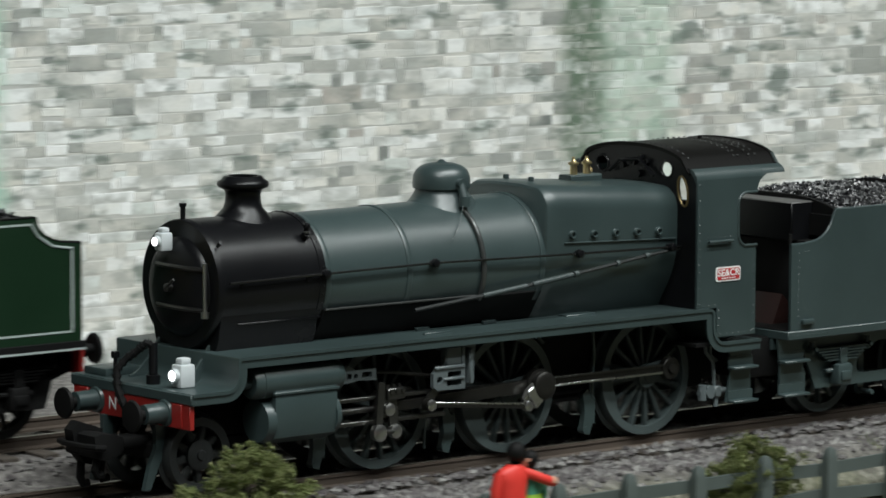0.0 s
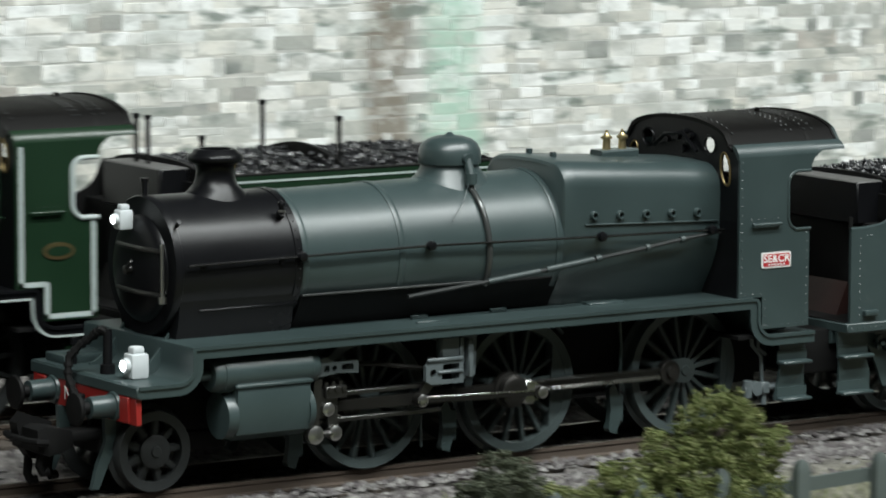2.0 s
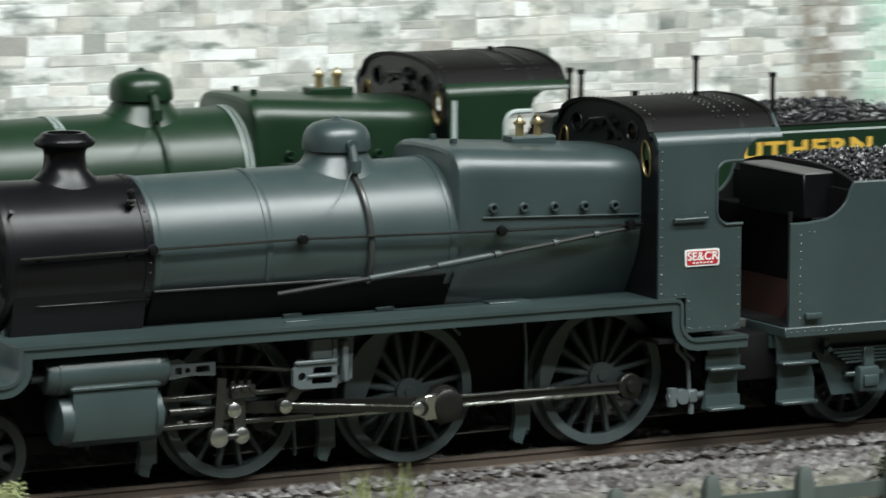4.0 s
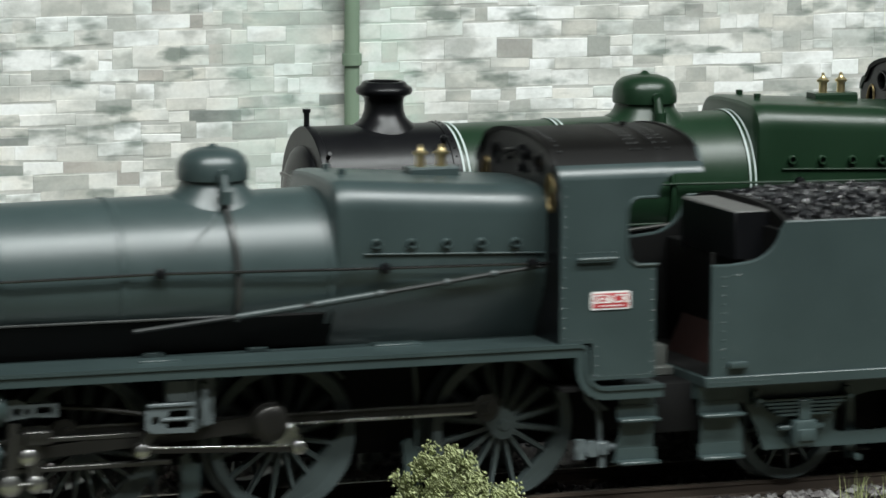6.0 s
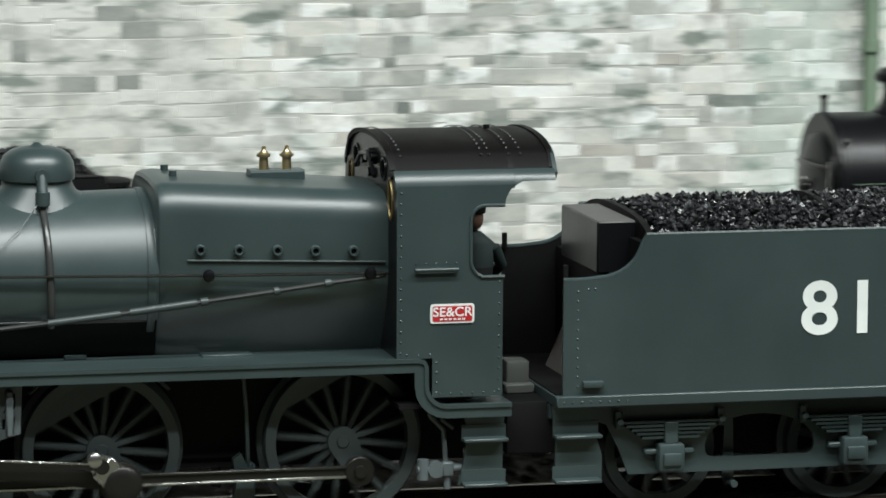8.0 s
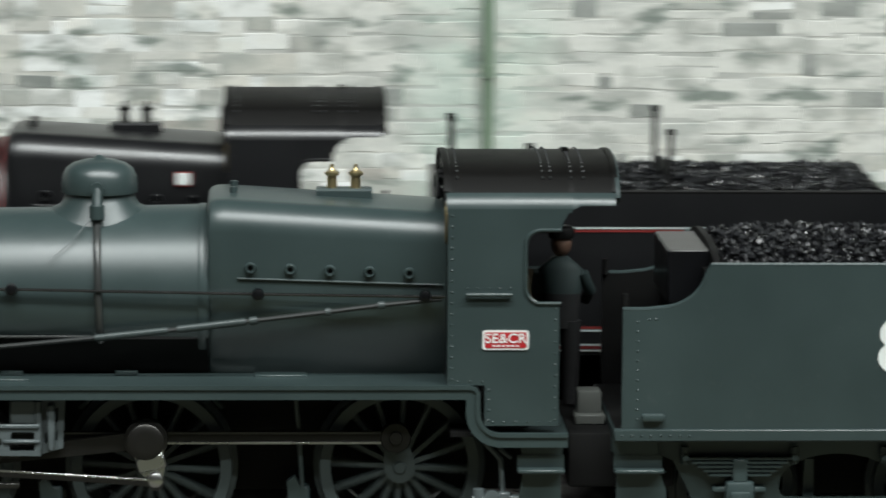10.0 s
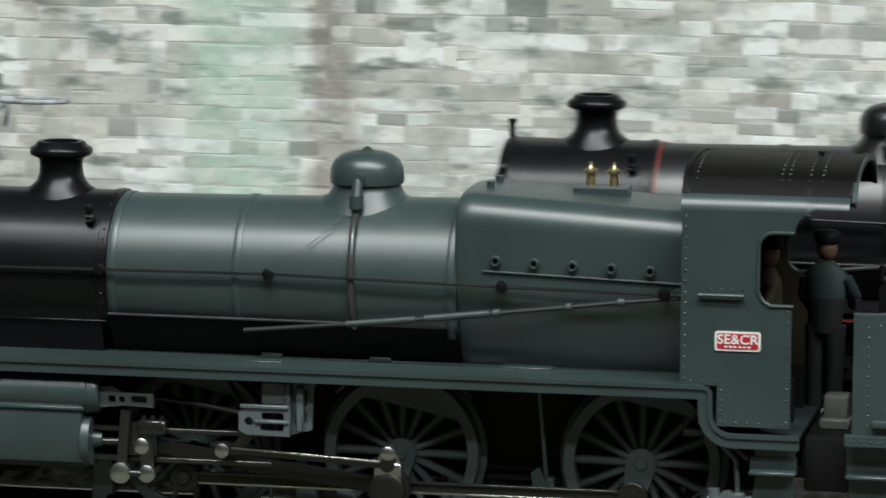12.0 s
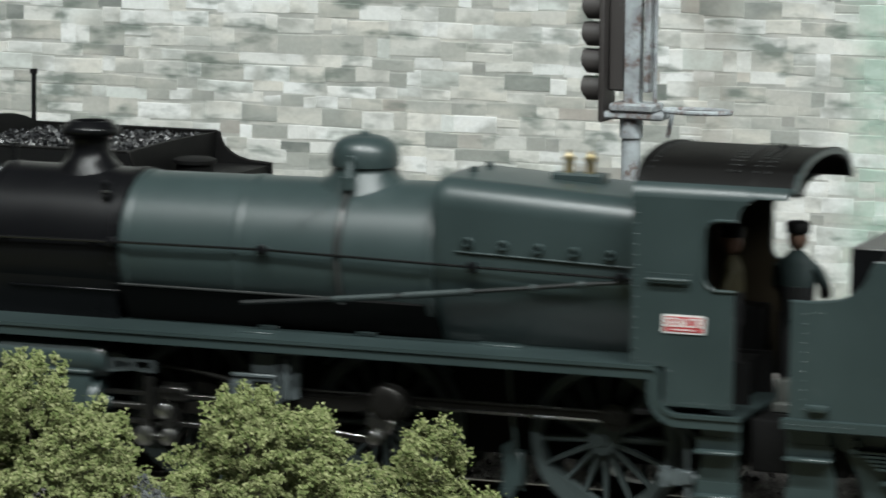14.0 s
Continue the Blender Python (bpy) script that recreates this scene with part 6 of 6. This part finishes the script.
def build_bush(at, clumps, mat, seed, text, flake=0.55, dense=1.45):
    """A scatter-foam bush: short stems and many small torn flakes gathered round a few hearts."""
    rng = random.Random(seed)
    root = empty("bush", at)
    tagged(root, text, "bush", group="trackside bushes")
    bm = bmesh.new()
    for cx, cy, cz, r in clumps:
        tube(bm, [(cx * 0.3, cy * 0.3, -1.5), (cx * 0.7, cy * 0.7, cz * 0.45), (cx, cy, cz)], 0.5, 6)
    part("stems", bm, SLEEPER, root)
    v, f = [], []
    for cx, cy, cz, r in clumps:
        heart = Vector((cx, cy, cz))
        for _ in range(int(3.0 * r * r * dense)):
            d = Vector((rng.gauss(0, 1), rng.gauss(0, 1), rng.gauss(0, 1))).normalized()
            bulge = 1 + 0.40 * noise.noise((d.x * 1.9 + cx, d.y * 1.9 + seed, d.z * 1.9 + cz)) + 0.34 * noise.noise((d.x * 5 + cx, d.y * 5, d.z * 5 + seed))
            knot = heart + d * r * bulge * rng.uniform(0.62, 1.0)
            size = rng.uniform(0.45, 1.15)
            for _ in range(int(12 + 40 * size)):
                p = knot + Vector((rng.gauss(0, 0.5), rng.gauss(0, 0.5), rng.gauss(0, 0.5))) * size
                if p.z + at[2] > ground_height(at[0] + p.x, at[1] + p.y) - 0.5:
                    crumb(v, f, p, rng.uniform(0.14, 0.38) * flake, rng)
    me = bpy.data.meshes.new("crown")
    me.from_pydata(v, [], f)
    me.materials.append(mat)
    o = new("crown", me)
    o.parent = root
    return root


def build_grass():
    rng = random.Random(9)
    v, f = [], []
    for _ in range(5200):
        x, y = rng.uniform(200, 720), -rng.uniform(26, 62)
        if noise.noise((x * 0.035, y * 0.06, 4.0)) < 0.02 + (0.25 if y > -34 else -0.1):
            continue
        z = ground_height(x, y)
        h, w = rng.uniform(1.0, 3.2), rng.uniform(0.12, 0.22)
        a = rng.uniform(0, math.pi)
        lx, ly = rng.uniform(-1, 1) * h * 0.5, rng.uniform(-1, 1) * h * 0.5
        k = len(v)
        c, s = math.cos(a) * w, math.sin(a) * w
        v += [[q * MM for q in p] for p in ((x - c, y - s, z - 0.2), (x + c, y + s, z - 0.2), (x + lx, y + ly, z + h))]
        f.append((k, k + 1, k + 2))
    for x, y in ((318, -24), (326, -23), (205, -24), (190, -26)):
        for _ in range(40):
            z = ground_height(x, y)
            h = rng.uniform(2.5, 6.5)
            px, py = x + rng.gauss(0, 1.2), y + rng.gauss(0, 1.0)
            k = len(v)
            v += [[q * MM for q in p] for p in ((px - 0.12, py, z - 0.2), (px + 0.12, py, z - 0.2), (px + rng.gauss(0, 1.6), py + rng.gauss(0, 1.2), z + h))]
            f.append((k, k + 1, k + 2))
    loose("grass", v, f, LEAF, "short straggling grass tufts on the cess", "grass")


def build_signal(at):
    root = empty("colour_light_signal", at)
    tagged(root, "grey colour-light signal with hooded lenses, green lit, on a post", "railway signal")
    bm = bmesh.new()
    rod(bm, (0, 0, 0), (0, 0, 46), 1.55, 16)
    lathe(bm, [(0, 3.0), (1.0, 3.0), (1.4, 1.7)], (0, 0, 0), "z", 16)
    rod(bm, (0, 0, 42.5), (0, 0, 45.5), 1.9, 16)
    box(bm, -1.2, 1.6, -0.9, 0.9, 46, 76, 0.2, 1)
    part("post", bm, SIGNAL_GREY, root, "weathered grey post")
    bm = bmesh.new()
    box(bm, 2.3, 3.4, -1.5, 1.5, 50, 68, 0.2, 1)
    rod(bm, (3.9, 0, 47), (3.9, 0, 72), 0.35, 8)
    part("ladder_back", bm, SIGNAL_GREY, root)
    bm = bmesh.new()
    box(bm, -4.8, -3.8, -3.2, 3.2, 45.0, 74.0, 0.4)
    box(bm, -3.8, -1.0, -1.0, 1.0, 50, 72, 0.3, 1)
    head = part("signal_head", bm, SIGNAL_DARK, root, "dark signal backplate")
    for k, z in enumerate((50.2, 54.6, 59.0, 63.4)):
        bm = bmesh.new()
        n = 20
        for r0, r1 in ((2.1, 1.9),):
            rings = []
            for h, r in ((-4.7, r0), (-8.1, r0), (-8.1, r1), (-4.9, r1)):
                ring = []
                for i in range(n):
                    a = radians(-60 + 300 * i / (n - 1))
                    ring.append((h if not (h < -8 and math.sin(a) < 0) else h + 0.9 * -math.sin(a), r * math.cos(a), z + r * math.sin(a)))
                rings.append(ring)
            loft(bm, rings, closed=False, caps=False)
        hood = part("hood", bm, SIGNAL_DARK, head)
        bm = bmesh.new()
        lathe(bm, [(-4.75, 1.85), (-5.2, 1.5), (-5.4, 0.5)], (0, 0, z), "x", 18)
        part("lens", bm, GREEN_GLOW if k == 1 else FRAME, head, "lit green lens" if k == 1 else "unlit lens")
    bm = bmesh.new()
    box(bm, -4.2, 6.0, -2.6, 2.6, 45.6, 46.8, 0.3, 1)
    box(bm, -3.0, 4.6, -2.9, 2.9, 46.8, 48.2, 0.3, 1)
    part("platform", bm, SIGNAL_GREY, root)
    bm = bmesh.new()
    loop = [(5.6 + 5.6 * (1 - math.cos(radians(a))) + 0.0, 3.0 * math.sin(radians(a)), 47.2) for a in range(0, 361, 15)]
    tube(bm, loop, 0.42, 8)
    rod(bm, (7.0, 0, 47.0), (6.2, 0, 42.8), 0.4, 8)
    part("cage_ring", bm, SIGNAL_GREY, root, "thin hoop rail")
    return root


# ---- build it ----
build_hall()
build_ground()
build_ballast()

LIV_GREY = dict(body=GREY, low=GREY, black=BLACK, roof=ROOF, edge=GREY, band=GREY, line=None, bead=GREY, wheel=WHEEL_GREY, pipe=GREY, valve=BRASS, beam=RED, plate=PLATE_RED, plate_rim=LETTER_WHITE, rod=ROD, under=GREY, inner=FRAME, lit=True)
# its wheels are dark grey, with the shade below the footplate put in
LIV_GREEN = dict(body=GREEN, low=BLACK, black=BLACK, roof=ROOF, edge=ROOF, band=WHITE_LINE, line=WHITE_LINE, bead=WHITE_LINE, wheel=DARK_GREY, pipe=GREEN, valve=BRASS, beam=RED, plate=GREEN, plate_rim=RIM, rod=ROD, under=FRAME, inner=FRAME, lit=False)
LIV_BLACK = dict(body=GLOSS, low=GLOSS, black=BLACK, roof=ROOF, edge=ROOF, band=RED_LINE, line=RED_LINE, bead=GLOSS, wheel=FRAME, pipe=GLOSS, valve=DULL_STEEL, beam=RED, plate=FRAME, plate_rim=GLOSS, rod=ROD, under=FRAME, inner=FRAME, lit=False)

engine, engine_gear = build_locomotive("steam_locomotive", LIV_GREY, "slate-grey model tender locomotive with black smokebox, running on rails")
tender = build_tender("tender", LIV_GREY, "slate-grey model tender with white number, full of coal", [("810", 7.2, 71.6, 28.0, LETTER_WHITE, 1.12, 1.08, 0.20)])
engine_coal = build_coal("coal", 42.8, 99.0, 21, 13000, "heap of shiny black coal lumps in the grey tender", 3.2)
driver = build_crew("driver_figure", CREW_BLUE, "painted model driver in dark blue overalls leaning in the cab", 1.0)
fireman = build_crew("fireman_figure", CREW_KHAKI, "painted model fireman in khaki standing inside the cab", -1.0)

GREEN_X, BLACK_X = 354.4, 43.6
green_engine, _ = build_locomotive("steam_locomotive", LIV_GREEN, "dark green model tender locomotive with white-lined bands, standing on rails")
green_tender = build_tender("tender", LIV_GREEN, "dark green model tender lettered in yellow, standing behind its engine", [("SOUTHERN", 2.7, 68.8, 35.0, LETTER_GOLD, 1.12, 1.62, 0.12), ("868", 5.7, 69.2, 26.7, LETTER_GOLD, 1.08, 1.0, 0.16), ("A", 1.0, 68.8, 32.2, LETTER_GOLD, 1.0, 1.1, 0.0)])
black_engine, _ = build_locomotive("steam_locomotive", LIV_BLACK, "glossy black model tender locomotive with red lining, standing on rails")
black_tender = build_tender("tender", LIV_BLACK, "black model tender with thin red lining, standing behind its engine")
bm = bmesh.new()
box(bm, -1.5, 0.9, -11.75, -11.3, 39.1, 41.3, 0.1, 1)
small_plate = part("works_plate", bm, RED_LINE, black_engine, "small pale plate with a red edge")
bm = bmesh.new()
box(bm, -1.3, 0.7, -11.85, -11.6, 39.4, 41.1, 0.05, 1)
part("plate_field", bm, LETTER_WHITE, small_plate)
for ob, x in ((green_engine, GREEN_X), (green_tender, GREEN_X), (black_engine, BLACK_X), (black_tender, BLACK_X)):
    ob.matrix_basis = pose(x * MM, BACK_Y * MM, BACK_Z * MM)
third = copy_thing(black_tender, pose((-204.0 - 110.0) * MM, BACK_Y * MM, BACK_Z * MM))
for x, seed in ((GREEN_X, 31), (BLACK_X, 32), (-314.0, 33)):
    heap = build_coal("coal", 43.0, 98.6, seed, 5600, "low heap of black coal in the standing tender", 2.4 if x > 0 else 0.6)
    heap.matrix_basis = pose(x * MM, BACK_Y * MM, BACK_Z * MM)

build_couple((497.0, -47.5, -11.6))
build_fence()
build_signal((-148.8, 82.0, 1.0))
BUSH = "olive-green scatter foliage bush beside the fence"
build_bush((448, -38, -9), [(2.5, 1, 15.9, 5.6), (-8, 0, 11.8, 5.0), (8.2, -1, 10.8, 5.2), (0, 0, 6.5, 6.4), (-8, -1, 5, 5.0), (9.5, 0, 4.5, 5.0)], LEAF, 1, BUSH)
build_bush((427, -40, -10), [(2, 0, 9.0, 4.4), (-3, 0, 5, 4.0), (6, 0, 4, 4)], LEAF, 2, BUSH)
build_bush((417, -41, -10.5), [(0, 0, 8.0, 3.4), (3, 0, 4, 3.4)], LEAF, 12, BUSH)
build_bush((408, -39, -10), [(0, 0, 11.5, 4.6), (-5, 0, 8, 4.2), (5, 1, 8, 4.4), (0, 0, 4, 5)], LEAF_DARK, 3, "dull dark green scatter bush beside the track")
build_bush((560, -38, -10), [(0, 0, 8, 5.0), (-5, 0, 5, 4.4), (6, 0, 6, 5.0)], LEAF, 4, BUSH)
build_bush((249, -40, -11), [(0, 0, 19, 5.6), (-4, 0, 13, 6), (5, 1, 14, 6.2), (0, 0, 6, 8)], LEAF_PALE, 5, "pale green scatter bush beside the near rail")
build_bush((-197, -40, -11), [(0, 0, 27, 6.4), (9, 0, 20, 7.2), (-8, 1, 22, 8), (2, -3, 13, 9), (15, -2, 13, 6)], LEAF, 6, "tall olive-green scatter bush beside the near rail")
build_bush((-160, -40, -11), [(-4, 0, 25, 6.0), (5, 0, 21, 7.0), (-9, -1, 16, 7), (9, -2, 15, 7), (0, -3, 9, 9)], LEAF, 7, "wide olive-green scatter bush beside the near rail")
build_bush((-137, -40, -11), [(0, 0, 23, 5.0), (-5, 0, 17, 6), (6, -1, 14, 6.4), (0, -2, 8, 8)], LEAF, 8, "olive-green scatter bush beside the near rail")
build_bush((-174, -50, -12), [(0, 0, 13.5, 5), (8, 0, 12, 5.4), (-8, 0, 11, 5), (0, 0, 6, 7)], LEAF_SLATE, 9, "slate-grey scatter bush before the green ones")
build_grass()
build_drainpipe(290.4, 1.3)
build_drainpipe(91.2, 0.9)
build_track(0.0, 0.0, "track_near")
build_track(BACK_Y, BACK_Z, "track_far")
build_stone_wall()


def motions():
    """The near train rolls by at an even pace; its wheels and rods turn with it."""
    steps = [i * 0.1 for i in range(141)]
    def spot(t, dx=0.0, dy=0.0, dz=0.0, rz=0.0):
        return pose((run(t) + dx) * MM, dy * MM, dz * MM, 0, 0, rz)
    ends = (0.0, 14.0)
    for ob in (engine, tender, engine_coal):
        walk(ob, [(t, spot(t)) for t in ends])
    walk(driver, [(t, spot(t, 22.6, 8.0, 16.5, 75)) for t in ends])
    walk(fireman, [(t, spot(t, 15.8, -2.0, 16.7, 20)) for t in ends])
    for w, x, y in engine_gear["drivers"]:
        walk(w, [(t, wheel_pose(x, y, WHEEL_R, crank_angle(t))) for t in steps])
    for w, y in engine_gear["pony"]:
        walk(w, [(t, wheel_pose(-100.6, y, 6.3, crank_angle(t) * WHEEL_R / 6.3)) for t in steps])
    for w in [o for o in tender.children if o.name.startswith("tender_wheel")]:
        p = w.location / MM
        walk(w, [(t, wheel_pose(p.x, p.y, 8.0, crank_angle(t) * WHEEL_R / 8.0)) for t in steps])
    rows = [(t, rod_poses(crank_angle(t))) for t in steps]
    for key in ("coupling", "connecting", "crosshead", "return", "eccentric"):
        walk(engine_gear[key], [(t, r[key]) for t, r in rows])


motions()
